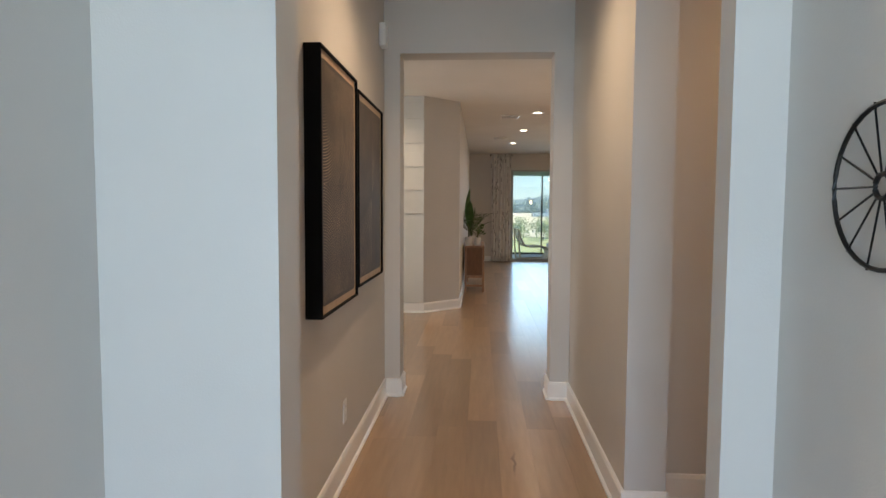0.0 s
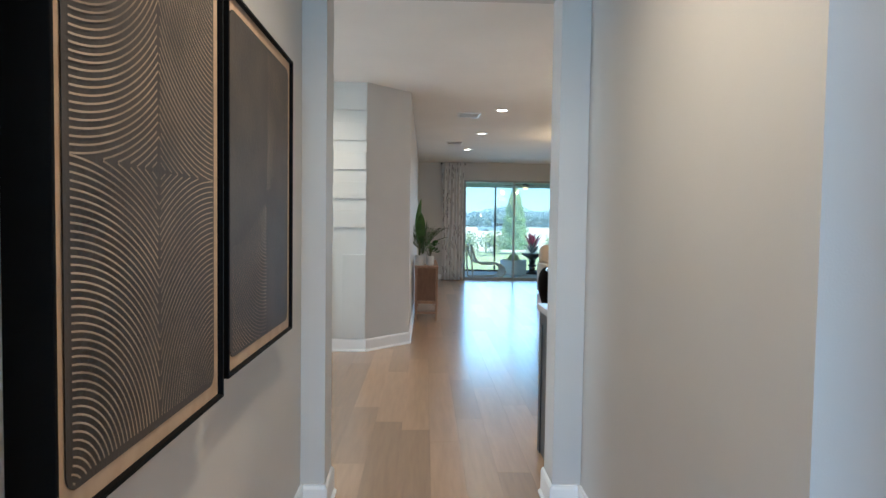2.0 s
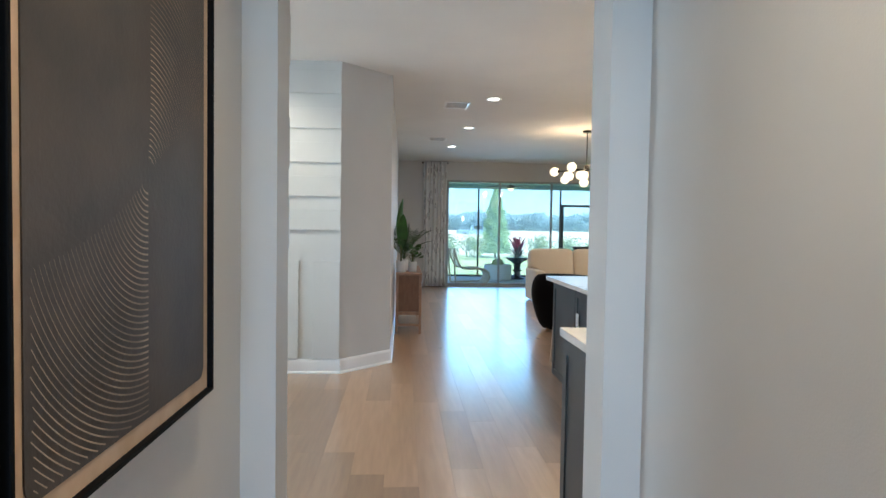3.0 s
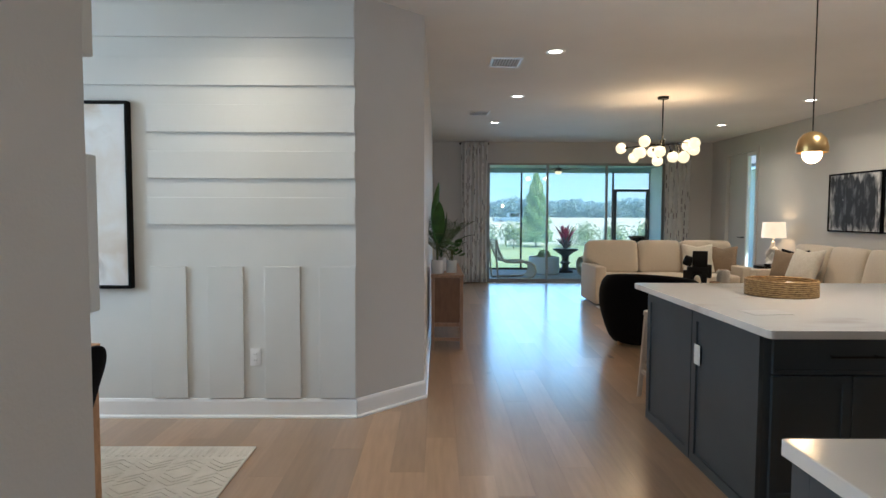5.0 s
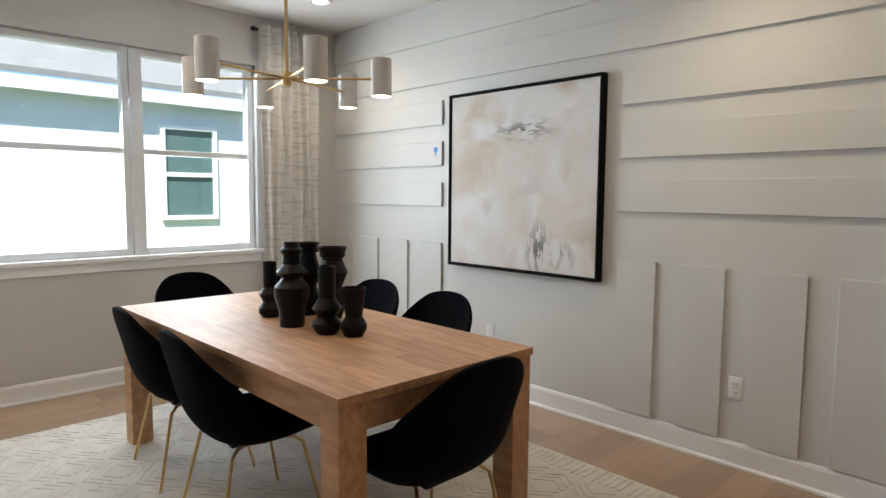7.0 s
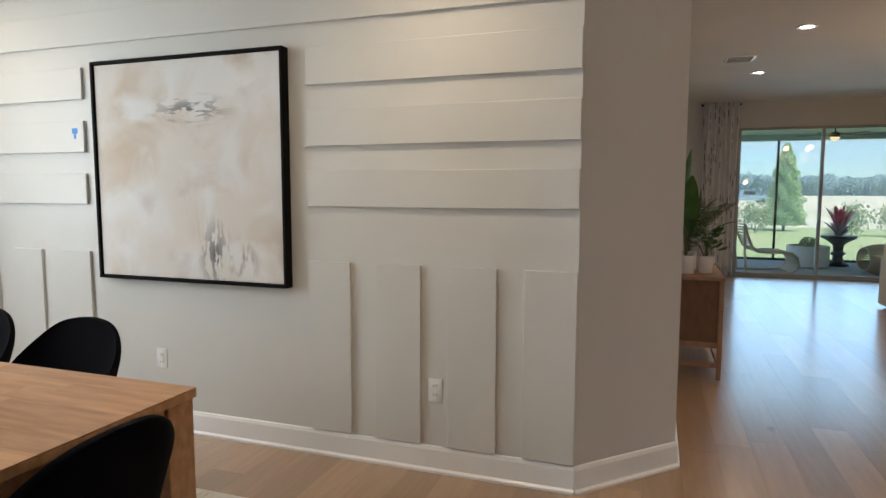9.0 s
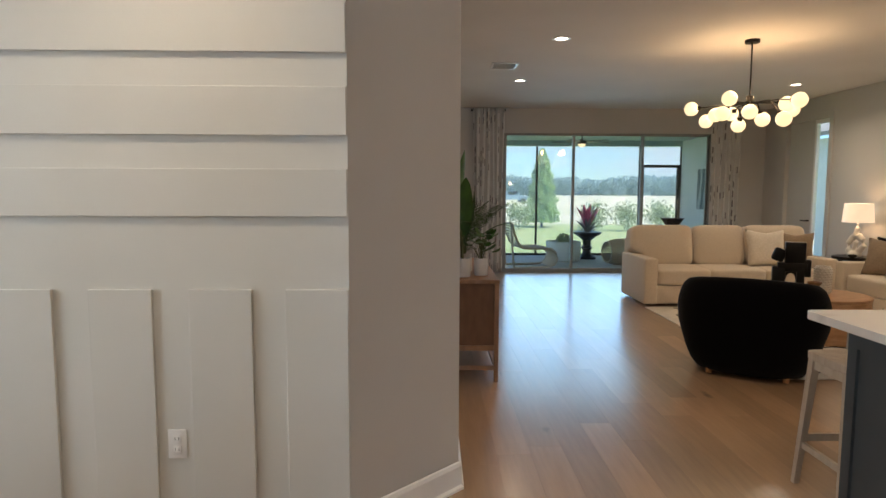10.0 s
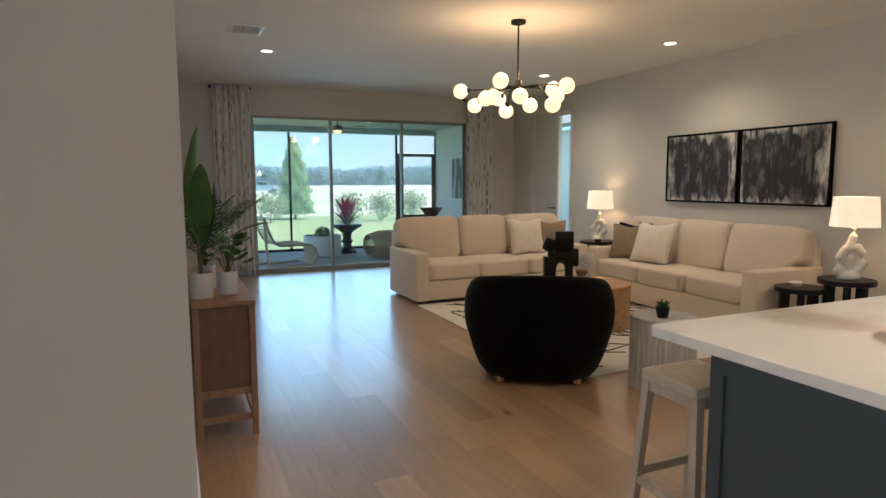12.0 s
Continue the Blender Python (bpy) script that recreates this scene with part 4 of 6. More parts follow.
# ---- entry and hall ----
def hall_print(y0, y1, z0, z1, seed):
    w, h = y1 - y0, z1 - z0
    f = thing("framed_print", "deep black frame with a tan and charcoal line print", "framed print", "prints on the hall wall", at=(-0.5, (y0 + y1) / 2, z0))
    t = 0.009
    part("frame", boxes((0, 0.072, -w / 2, -w / 2 + t, 0, h), (0, 0.072, w / 2 - t, w / 2, 0, h), (0, 0.072, -w / 2 + t, w / 2 - t, 0, t), (0, 0.072, -w / 2 + t, w / 2 - t, h - t, h), bevel=0.002), MATT, f, smooth=None)
    part("mount", boxes((0.05, 0.058, -w / 2 + t, w / 2 - t, t, h - t)), TAN, f, "tan mount", smooth=None)
    # the printed sheet, its corners rounded, with raised arcs
    bm = bmesh.new()
    a, b, r = w / 2 - t - 0.035, h - t - 0.035, 0.03
    low = t + 0.035
    out = []
    for cx, cz, a0 in ((a - r, b - r, 0), (-a + r, b - r, 90), (-a + r, low + r, 180), (a - r, low + r, 270)):
        out += [(cx + r * math.cos(radians(a0 + 18 * k)), cz + r * math.sin(radians(a0 + 18 * k))) for k in range(6)]
    ra, rb = [bm.verts.new((0.0585, u, v)) for u, v in out], [bm.verts.new((0.061, u, v)) for u, v in out]
    mid_v = bm.verts.new((0.061, 0, (low + b) / 2))
    for k in range(len(out)):
        q = (k + 1) % len(out)
        bm.faces.new((ra[k], ra[q], rb[q], rb[k])), bm.faces.new((rb[k], rb[q], mid_v))
    part("sheet", bm, INK, f, "charcoal printed sheet", smooth=None)
    # thin curved lines of the print
    vs, fs = [], []
    mid = low + (b - low) * 0.5

    def arc(cu, cv, rad, a0, a1, half, u0, u1, v0, v1):
        n = max(10, int(rad * abs(a1 - a0) / 0.012))
        prev = None
        for i in range(n + 1):
            th = a0 + (a1 - a0) * i / n
            c, s = math.cos(th), math.sin(th)
            thin = half if seed == 1 else half * (1 - 0.8 * abs(th - a1) / abs(a1 - a0))
            u, v = cu + rad * c, cv + rad * s
            if u0 < u < u1 and v0 < v < v1:
                k = len(vs)
                vs.append((0.0632, cu + (rad - thin) * c, cv + (rad - thin) * s))
                vs.append((0.0632, cu + (rad + thin) * c, cv + (rad + thin) * s))
                if prev is not None:
                    fs.append((prev, prev + 1, k + 1, k))
                prev = k
            else:
                prev = None
    e = 0.008
    for k in range(3, 70 if seed == 1 else 54):
        rad = (0.0125 if seed == 1 else 0.0112) * k
        if seed == 1:
            for su in (-1, 1):
                for cv, a0, a1, v0, v1 in ((low - 0.03, 0.0, 1.571, low + e, mid), (b + 0.03, -1.571, 0.0, mid, b - e)):
                    t0, t1 = (a0, a1) if su < 0 else (math.pi - a1, math.pi - a0)
                    arc(su * (a + 0.01), cv, rad, t0, t1, 0.0017 if su < 0 else 0.0012, -a + e if su < 0 else 0.0, 0.0 if su < 0 else a - e, v0, v1)
        else:
            # quarter circles about one point of the upright line, below it on one side and above it on the other
            fade = 0.95 + 0.3 * min(1.0, rad / 0.5)
            arc(0.025, 0.495, rad, -1.571 - fade, -1.571, 0.0018, -a + e, 0.025, low + e, 0.495)
            arc(0.025, 0.495, rad, 1.571 - fade, 1.571, 0.0013, 0.027, a - e, 0.495, b - e)
    me = bpy.data.meshes.new("line_pattern")
    me.from_pydata(vs, [], fs)
    me.materials.append(TAN_LINE)
    ob = new("line_pattern", me)
    ob.parent = f
    tagged(ob, "thin tan curved lines", kind="stuff")


TAN = material("tan paper", (0.50, 0.36, 0.24), 0.7, colour2=(0.44, 0.31, 0.20), scale=20)
TAN_LINE = material("tan printed line", (0.41, 0.31, 0.22), 0.7, colour2=(0.15, 0.115, 0.09), scale=3.2, contrast=(0.38, 0.6))
INK = material("charcoal printed paper", (0.068, 0.053, 0.042), 0.6, colour2=(0.042, 0.036, 0.031), scale=7, detail=8, contrast=(0.35, 0.7), bump=0.2, bump_scale=90)
hall_print(2.68, 3.405, 0.95, 2.055, 1)
hall_print(3.445, 4.225, 0.985, 2.02, 2)

wheel = thing("iron_wall_ornament", "black iron spoked wheel hung on the wall", "wall ornament", at=(0.917, 1.392, 1.445))
part("rim", tube(bmesh.new(), [(0, 0.150 * math.cos(2 * math.pi * k / 40), 0.150 * math.sin(2 * math.pi * k / 40)) for k in range(40)], 0.0048, 8, closed=True), BLACK, wheel)
part("hub", tube(bmesh.new(), [(0, 0.022 * math.cos(2 * math.pi * k / 20), 0.022 * math.sin(2 * math.pi * k / 20)) for k in range(20)], 0.005, 8, closed=True), BLACK, wheel)
for k in range(14):
    a = 2 * math.pi * k / 14
    part("spoke", tube(bmesh.new(), [(0, 0.024 * math.cos(a), 0.024 * math.sin(a)), (0, 0.157 * math.cos(a), 0.157 * math.sin(a))], 0.0022, 6), BLACK, wheel)
part("hook", tube(bmesh.new(), [(0.015, 0, 0.03), (0.0, 0, 0.022)], 0.003, 6), BLACK, wheel)

th = thing("thermostat", "white wall thermostat with a blue display", "thermostat", at=(1.432, 3.2, 1.46))
part("case", boxes((-0.068, 0.068, -0.028, 0, 0, 0.115), bevel=0.008), WHITE_PL, th)
part("display", boxes((-0.012, 0.052, -0.0305, -0.0288, 0.026, 0.088)), SCREEN, th, "lit blue display", smooth=None)


def wall_plate(name, label, category, place, turn, kind):
    p = thing(name, label, category, "wall plates", at=place, turn=turn)
    part("plate", boxes((-0.037, 0.037, -0.006, 0, 0, 0.12), bevel=0.003), WHITE_PL, p)
    if kind == "switch":
        part("rocker", boxes((-0.016, 0.016, -0.010, -0.006, 0.027, 0.093), bevel=0.002), WHITE_PL, p)
    else:
        for z in (0.022, 0.067):
            s = part("socket", boxes((-0.017, 0.017, -0.0085, -0.006, z, z + 0.03), bevel=0.002), WHITE_PL, p)
            part("slots", boxes((-0.008, -0.006, -0.0092, -0.0086, z + 0.01, z + 0.022), (0.006, 0.008, -0.0092, -0.0086, z + 0.01, z + 0.022)), GREY_PL, s, smooth=None)


sw = thing("light_switch", "white triple rocker light switch on a greige wall", "light switch", "wall plates", at=(1.57, 3.2, 1.09))
part("plate", boxes((-0.082, 0.082, -0.006, 0, 0, 0.118), bevel=0.003), WHITE_PL, sw)
for x in (-0.048, 0.0, 0.048):
    part("rocker", boxes((x - 0.016, x + 0.016, -0.010, -0.006, 0.026, 0.092), bevel=0.002), WHITE_PL, sw)
wall_plate("wall_outlet", "white double power outlet between wall slats", "outlet", (-1.245, DN, 0.365), 0, "socket")
wall_plate("wall_outlet", "white double power outlet below the painting", "outlet", (-2.975, DN, 0.372), 0, "socket")
wall_plate("wall_outlet", "white power outlet low on the hall wall", "outlet", (-0.5, 3.38, 0.28), 90, "socket")
tape = thing("tape_mark", "small torn piece of blue painter's tape", "tape", at=(-3.552, BY, 1.735))
part("strip", boxes((-0.022, 0.022, -0.0012, 0, 0.03, 0.062), (-0.008, 0.008, -0.0014, 0, 0.0, 0.03)), TAPE, tape, smooth=None)

# ---- dining room ----
ART = bpy.data.materials.new("abstract canvas")
ART.use_nodes = True
n, l = ART.node_tree.nodes, ART.node_tree.links
tc = n.new("ShaderNodeTexCoord")


def layer(scale, lo, hi, stretch=(1, 1, 1), shift=(0, 0, 0), detail=6.0, nodes=n, links=l, coord=None):
    mp, nz, rp = nodes.new("ShaderNodeMapping"), nodes.new("ShaderNodeTexNoise"), nodes.new("ShaderNodeValToRGB")
    mp.inputs["Scale"].default_value, mp.inputs["Location"].default_value = stretch, shift
    nz.inputs["Scale"].default_value, nz.inputs["Detail"].default_value = scale, detail
    nz.inputs["Distortion"].default_value = 0.6
    rp.color_ramp.elements[0].position, rp.color_ramp.elements[1].position = lo, hi
    links.new(coord or tc.outputs["Object"], mp.inputs["Vector"])
    links.new(mp.outputs["Vector"], nz.inputs["Vector"])
    links.new(nz.outputs["Fac"], rp.inputs["Fac"])
    return rp.outputs["Color"]


def over(base, top, mask, nodes=n, links=l):
    mx = nodes.new("ShaderNodeMix")
    mx.data_type = "RGBA"
    for socket, value in (("A", base), ("B", top)):
        if isinstance(value, tuple):
            mx.inputs[socket].default_value = (*value, 1)
        else:
            links.new(value, mx.inputs[socket])
    links.new(mask, mx.inputs["Factor"])
    return mx.outputs["Result"]


def times(a, b, nodes=n, links=l):
    mx = nodes.new("ShaderNodeMath")
    mx.operation = "MULTIPLY"
    links.new(a, mx.inputs[0]), links.new(b, mx.inputs[1])
    return mx.outputs["Value"]


def spot(cx, cz, rx, rz, nodes=n, links=l):
    """A soft round mask about a place on the canvas."""
    mp, gr = nodes.new("ShaderNodeMapping"), nodes.new("ShaderNodeTexGradient")
    gr.gradient_type = "SPHERICAL"
    mp.inputs["Location"].default_value = (-cx / rx, 0, -cz / rz)
    mp.inputs["Scale"].default_value = (1 / rx, 0, 1 / rz)
    links.new(tc.outputs["Object"], mp.inputs["Vector"])
    links.new(mp.outputs["Vector"], gr.inputs["Vector"])
    return gr.outputs["Fac"]


c = over((0.69, 0.66, 0.62), (0.58, 0.50, 0.41), layer(2.1, 0.48, 0.66))
c = over(c, (0.74, 0.745, 0.74), layer(2.6, 0.46, 0.62, shift=(3, 0, 1)))
c = over(c, (0.50, 0.42, 0.40), times(layer(3.4, 0.52, 0.7, shift=(7, 0, 4)), spot(-0.05, 0.30, 0.8, 0.45)))
c = over(c, (0.12, 0.125, 0.14), times(layer(13.0, 0.50, 0.56, (0.6, 1, 2.2), (1, 0, 9)), spot(0.04, 0.96, 0.32, 0.10)))
c = over(c, (0.10, 0.10, 0.115), times(layer(13.0, 0.47, 0.53, (2.6, 1, 0.8), (5, 0, 2)), spot(0.19, 0.16, 0.13, 0.24)))
c = over(c, (0.25, 0.22, 0.22), times(layer(8.0, 0.5, 0.62, (2.4, 1, 0.9), (2, 0, 7)), spot(0.38, 0.14, 0.12, 0.15)))
c = over(c, (0.80, 0.80, 0.79), times(layer(5.0, 0.46, 0.56, (1, 1, 2), (9, 0, 3)), spot(0.42, 1.08, 0.24, 0.14)))
l.new(c, n["Principled BSDF"].inputs["Base Color"])
n["Principled BSDF"].inputs["Roughness"].default_value = 0.75
bz, bp = n.new("ShaderNodeTexNoise"), n.new("ShaderNodeBump")
bz.inputs["Scale"].default_value, bp.inputs["Strength"].default_value, bp.inputs["Distance"].default_value = 90, 0.3, 0.003
l.new(tc.outputs["Object"], bz.inputs["Vector"]), l.new(bz.outputs["Fac"], bp.inputs["Height"]), l.new(bp.outputs["Normal"], n["Principled BSDF"].inputs["Normal"])
art = thing("abstract_painting", "large pale beige abstract painting in a thin black frame", "painting", at=(-2.715, DN, 0.905))
part("frame", boxes((-0.65, -0.633, -0.06, 0, 0, 1.262), (0.633, 0.65, -0.06, 0, 0, 1.262), (-0.633, 0.633, -0.06, 0, 0, 0.017), (-0.633, 0.633, -0.06, 0, 1.245, 1.262), bevel=0.002), MATT, art, smooth=None)
part("canvas", boxes((-0.629, 0.629, -0.048, -0.006, 0.021, 1.241), bevel=0.003), ART, art, "pale abstract canvas", smooth=None)

# table
TX0, TX1, TY0, TY1, TZ = -3.76, -1.615, 6.21, 7.20, 0.79
tb = thing("dining_table", "chunky light wood dining table on square legs", "dining table", at=((TX0 + TX1) / 2, (TY0 + TY1) / 2, 0))
hx, hy = (TX1 - TX0) / 2, (TY1 - TY0) / 2
stave_rng = random.Random(6)
for a, b in ((-hx, -0.2515), (-0.25, 0.2485), (0.25, hx)):
    top = part("tabletop", boxes((a, b, -hy, hy, TZ - 0.032, TZ - 0.006), bevel=0.002), TABLE, tb, smooth=None)
    for k in range(11):
        y, u = -hy + 2 * hy * k / 11, a
        while u < b - 0.001:
            v = u + stave_rng.uniform(0.28, 0.55)
            v = b if v > b - 0.2 else v
            part("stave", boxes((u + 0.0002, v - 0.0002, y + 0.0003, y + 2 * hy / 11 - 0.0003, TZ - 0.0058, TZ)), TABLE, top, smooth=None)
            u = v
for x in (-hx + 0.008, hx - 0.118):
    for y in (-hy + 0.008, hy - 0.118):
        part("leg", boxes((x, x + 0.11, y, y + 0.11, 0.014, TZ - 0.033), bevel=0.004), TABLE, tb, smooth=None)
part("apron", boxes((-hx + 0.119, hx - 0.119, -hy + 0.02, -hy + 0.045, TZ - 0.135, TZ - 0.033), (-hx + 0.119, hx - 0.119, hy - 0.045, hy - 0.02, TZ - 0.135, TZ - 0.033),
                     (-hx + 0.02, -hx + 0.045, -hy + 0.119, hy - 0.119, TZ - 0.135, TZ - 0.033), (hx - 0.045, hx - 0.02, -hy + 0.119, hy - 0.119, TZ - 0.135, TZ - 0.033)), TABLE, tb, smooth=None)

# rug with raised zigzag weave
rug = thing("dining_rug", "ivory dining rug with raised geometric weave", "rug", at=(-2.66, 6.62, 0))
part("woven_base", boxes((-1.58, 1.58, -1.28, 1.28, 0.0005, 0.012), bevel=0.004), RUG, rug, smooth=None)
bm = bmesh.new()
for i in range(16):
    for j in range(14):
        cx, cy = -1.49 + 0.198 * i, -1.19 + 0.183 * j
        if j in (0, 13):
            for k in range(5):
                box(bm, -0.006, 0.006, -0.065, 0.065, 0.012, 0.015, m=pose(cx - 0.07 + 0.036 * k, cy, 0, 0, 0, 0))
        else:
            for k in range(3):
                for s in (-1, 1):
                    box(bm, -0.055, 0.055, -0.006, 0.006, 0.012, 0.015, m=pose(cx + 0.042 * s, cy - 0.05 + 0.045 * k, 0, 0, 0, 38 * s * (1 if (i + j) % 2 else -1)))
part("weave", bm, RUG, rug, smooth=None)["kind"] = "stuff"


def dining_chair(at, turn):
    """A moulded bucket chair; its front looks along +x."""
    ch = thing("dining_chair", "black velvet bucket chair on thin brass legs", "chair", "chairs round the dining table", at=at, turn=turn)
    prof = [(0.275, 0.440), (0.255, 0.460), (0.17, 0.448), (0.05, 0.424), (-0.07, 0.414), (-0.16, 0.436), (-0.22, 0.500), (-0.256, 0.590), (-0.280, 0.69), (-0.302, 0.782), (-0.318, 0.878)]
    half = [0.245, 0.252, 0.268, 0.280, 0.286, 0.289, 0.290, 0.289, 0.286, 0.280, 0.272]
    curl = [0.01, 0.015, 0.03, 0.055, 0.09, 0.125, 0.145, 0.145, 0.125, 0.095, 0.05]

    def along(values, u):
        """A smooth curve through evenly spaced values."""
        i = min(int(u), len(values) - 2)
        f = u - i
        p = [values[max(0, min(len(values) - 1, i + k))] for k in (-1, 0, 1, 2)]
        return p[1] + 0.5 * f * (p[2] - p[0] + f * (2 * p[0] - 5 * p[1] + 4 * p[2] - p[3] + f * (3 * (p[1] - p[2]) + p[3] - p[0])))

    rows = []
    steps = 44
    for i in range(steps + 1):
        u = 10 * math.sin(i / steps * math.pi / 2) ** 1.0 if i > steps * 0.6 else 10 * math.sin(0.3 * math.pi) * i / (steps * 0.6)
        px, pz = [p[0] for p in prof], [p[1] for p in prof]
        x, z = along(px, u), along(pz, u)
        e0, e1 = max(u - 0.1, 0), min(u + 0.1, 10)
        d = Vector((along(px, e1) - along(px, e0), 0, along(pz, e1) - along(pz, e0))).normalized()
        nrm = Vector((d.z, 0, -d.x))
        nrm = nrm if nrm.z + nrm.x > 0 else -nrm
        w = along(half, u) * 0.98
        top = max(0.0, (u - 7.0) / 3.0)
        nrm.z *= 1 - min(1.0, 2 * top)
        w *= max(0.006, (1 - top ** 3.2)) ** 0.5
        low = max(0.0, (1.0 - u))
        w *= 1 - 0.28 * low ** 3
        front, rear = [], []
        for k in range(23):
            t = -1 + 2 * k / 22
            p = Vector((x, w * math.sin(t * 1.45) / math.sin(1.45), z)) + nrm * along(curl, u) * abs(t) ** 2.2 * (1 - top ** 2)
            front.append(p)
            rear.append(p - nrm.normalized() * 0.024 * max(0.0, 1 - t ** 6) ** 0.5)
        rows.append(front + rear[-2:0:-1])
    bm = grid_shell(rows, closed=True)
    bm.verts.ensure_lookup_table()
    m = len(rows[0])
    bm.faces.new([bm.verts[k] for k in range(m)]), bm.faces.new([bm.verts[steps * m + k] for k in range(m)])
    part("shell", bm, VELVET, ch, "black velvet shell", 80)
    part("seat_base", boxes((-0.13, 0.13, -0.12, 0.12, 0.385, 0.405), bevel=0.006), BLACK, ch)
    for sx in (-1, 1):
        for sy in (-1, 1):
            part("leg", tube(bmesh.new(), [(0.05 * sx, 0.11 * sy, 0.39), (0.12 * sx, 0.16 * sy, 0.395), (0.155 * sx, 0.185 * sy, 0.37), (0.23 * sx, 0.235 * sy, 0.017)], 0.0095, 8, 0.007), GOLD, ch, "thin brass leg")
    return ch


for x, y, z, a in ((-1.715, 6.68, 0.0, 180), (-2.50, 6.355, 0.0, 86), (-3.19, 6.375, 0.0, 86), (-2.53, 7.27, 0.0, -92), (-3.17, 7.29, 0.0, -88), (-4.02, 6.83, 0.0, 2)):
    dining_chair((x, y, 0.0), a)

VASES = [
    ((-2.95, 6.70), [(0.05, 0), (0.068, 0.02), (0.07, 0.05), (0.045, 0.085), (0.068, 0.125), (0.04, 0.16), (0.04, 0.30), (0.034, 0.30)]),
    ((-2.67, 6.665), [(0.07, 0), (0.072, 0.07), (0.098, 0.15), (0.098, 0.20), (0.055, 0.245), (0.088, 0.275), (0.05, 0.315), (0.048, 0.36), (0.062, 0.375), (0.062, 0.39), (0.046, 0.40), (0.044, 0.425), (0.036, 0.425)]),
    ((-2.42, 6.70), [(0.055, 0), (0.08, 0.03), (0.08, 0.055), (0.05, 0.085), (0.082, 0.125), (0.045, 0.17), (0.045, 0.325), (0.038, 0.325)]),
    ((-2.295, 6.76), [(0.05, 0), (0.07, 0.035), (0.07, 0.055), (0.045, 0.095), (0.055, 0.16), (0.066, 0.23), (0.06, 0.23)]),
    ((-2.87, 6.88), [(0.05, 0), (0.085, 0.08), (0.05, 0.16), (0.085, 0.23), (0.06, 0.30), (0.05, 0.345), (0.075, 0.40), (0.068, 0.40)]),
    ((-2.70, 6.92), [(0.055, 0), (0.09, 0.10), (0.055, 0.17), (0.092, 0.25), (0.06, 0.315), (0.088, 0.385), (0.08, 0.385)]),
    ((-3.06, 6.80), [(0.045, 0), (0.06, 0.06), (0.04, 0.12), (0.06, 0.20), (0.054, 0.20)]),
]
for (x, y), prof in VASES:
    v = thing("vase", "matt black faceted ceramic vase on the dining table", "vase", "vases on the dining table", at=(x, y, TZ))
    prof = [(r * 0.85, z * 0.96) for r, z in prof]
    part("body", lathe(prof + [(prof[-1][0] * 0.95, prof[-1][1] - 0.05), (0.01, prof[-1][1] - 0.06)], 30), CERAMIC, v, smooth=22)

# ---- curtains ----
DASH = material("white curtain with grey dashes", (0.68, 0.67, 0.65), 0.9, colour2=(0.63, 0.62, 0.60), scale=6, bump=0.2, bump_scale=300)


def dashes(m, width, height, share, tone):
    """Short upright dashes strewn over a cloth in columns, each in its own cell."""
    n, l = m.node_tree.nodes, m.node_tree.links
    b = n["Principled BSDF"]
    base = b.inputs["Base Color"].links[0].from_socket

    def op(kind, a, c=0.0):
        nd = n.new("ShaderNodeMath")
        nd.operation = kind
        for k, v in enumerate((a, c)):
            if isinstance(v, float):
                nd.inputs[k].default_value = v
            else:
                l.new(v, nd.inputs[k])
        return nd.outputs["Value"]

    sep = n.new("ShaderNodeSeparateXYZ")
    l.new(n.new("ShaderNodeTexCoord").outputs["Object"], sep.inputs["Vector"])
    u = op("DIVIDE", sep.outputs["X"], width)
    col = op("FLOOR", u)
    shift = n.new("ShaderNodeTexWhiteNoise")
    shift.noise_dimensions = "1D"
    l.new(col, shift.inputs["W"])
    v = op("ADD", op("DIVIDE", sep.outputs["Z"], height), op("MULTIPLY", shift.outputs["Value"], 7.0))
    cell, pick = n.new("ShaderNodeCombineXYZ"), n.new("ShaderNodeTexWhiteNoise")
    l.new(col, cell.inputs["X"]), l.new(op("FLOOR", v), cell.inputs["Y"]), l.new(cell.outputs["Vector"], pick.inputs["Vector"])
    fu, fv = op("SUBTRACT", u, col), op("FRACT", v)
    mask = op("MULTIPLY", op("LESS_THAN", op("ABSOLUTE", op("SUBTRACT", fu, 0.5)), 0.2), op("LESS_THAN", op("ABSOLUTE", op("SUBTRACT", fv, 0.5)), 0.33))
    mask = op("MULTIPLY", mask, op("LESS_THAN", pick.outputs["Value"], share))
    mx = n.new("ShaderNodeMix")
    mx.data_type = "RGBA"
    mx.inputs["B"].default_value = (*tone, 1)
    l.new(mask, mx.inputs["Factor"]), l.new(base, mx.inputs["A"]), l.new(mx.outputs["Result"], b.inputs["Base Color"])


dashes(DASH, 0.034, 0.17, 0.34, (0.27, 0.255, 0.25))
STRIPE = material("linen curtain with grey stripes", (0.66, 0.64, 0.60), 0.9, colour2=(0.50, 0.50, 0.495), scale=13, stretch=(0.35, 0.35, 3.2), contrast=(0.36, 0.5), detail=3, bump=0.2, bump_scale=300)


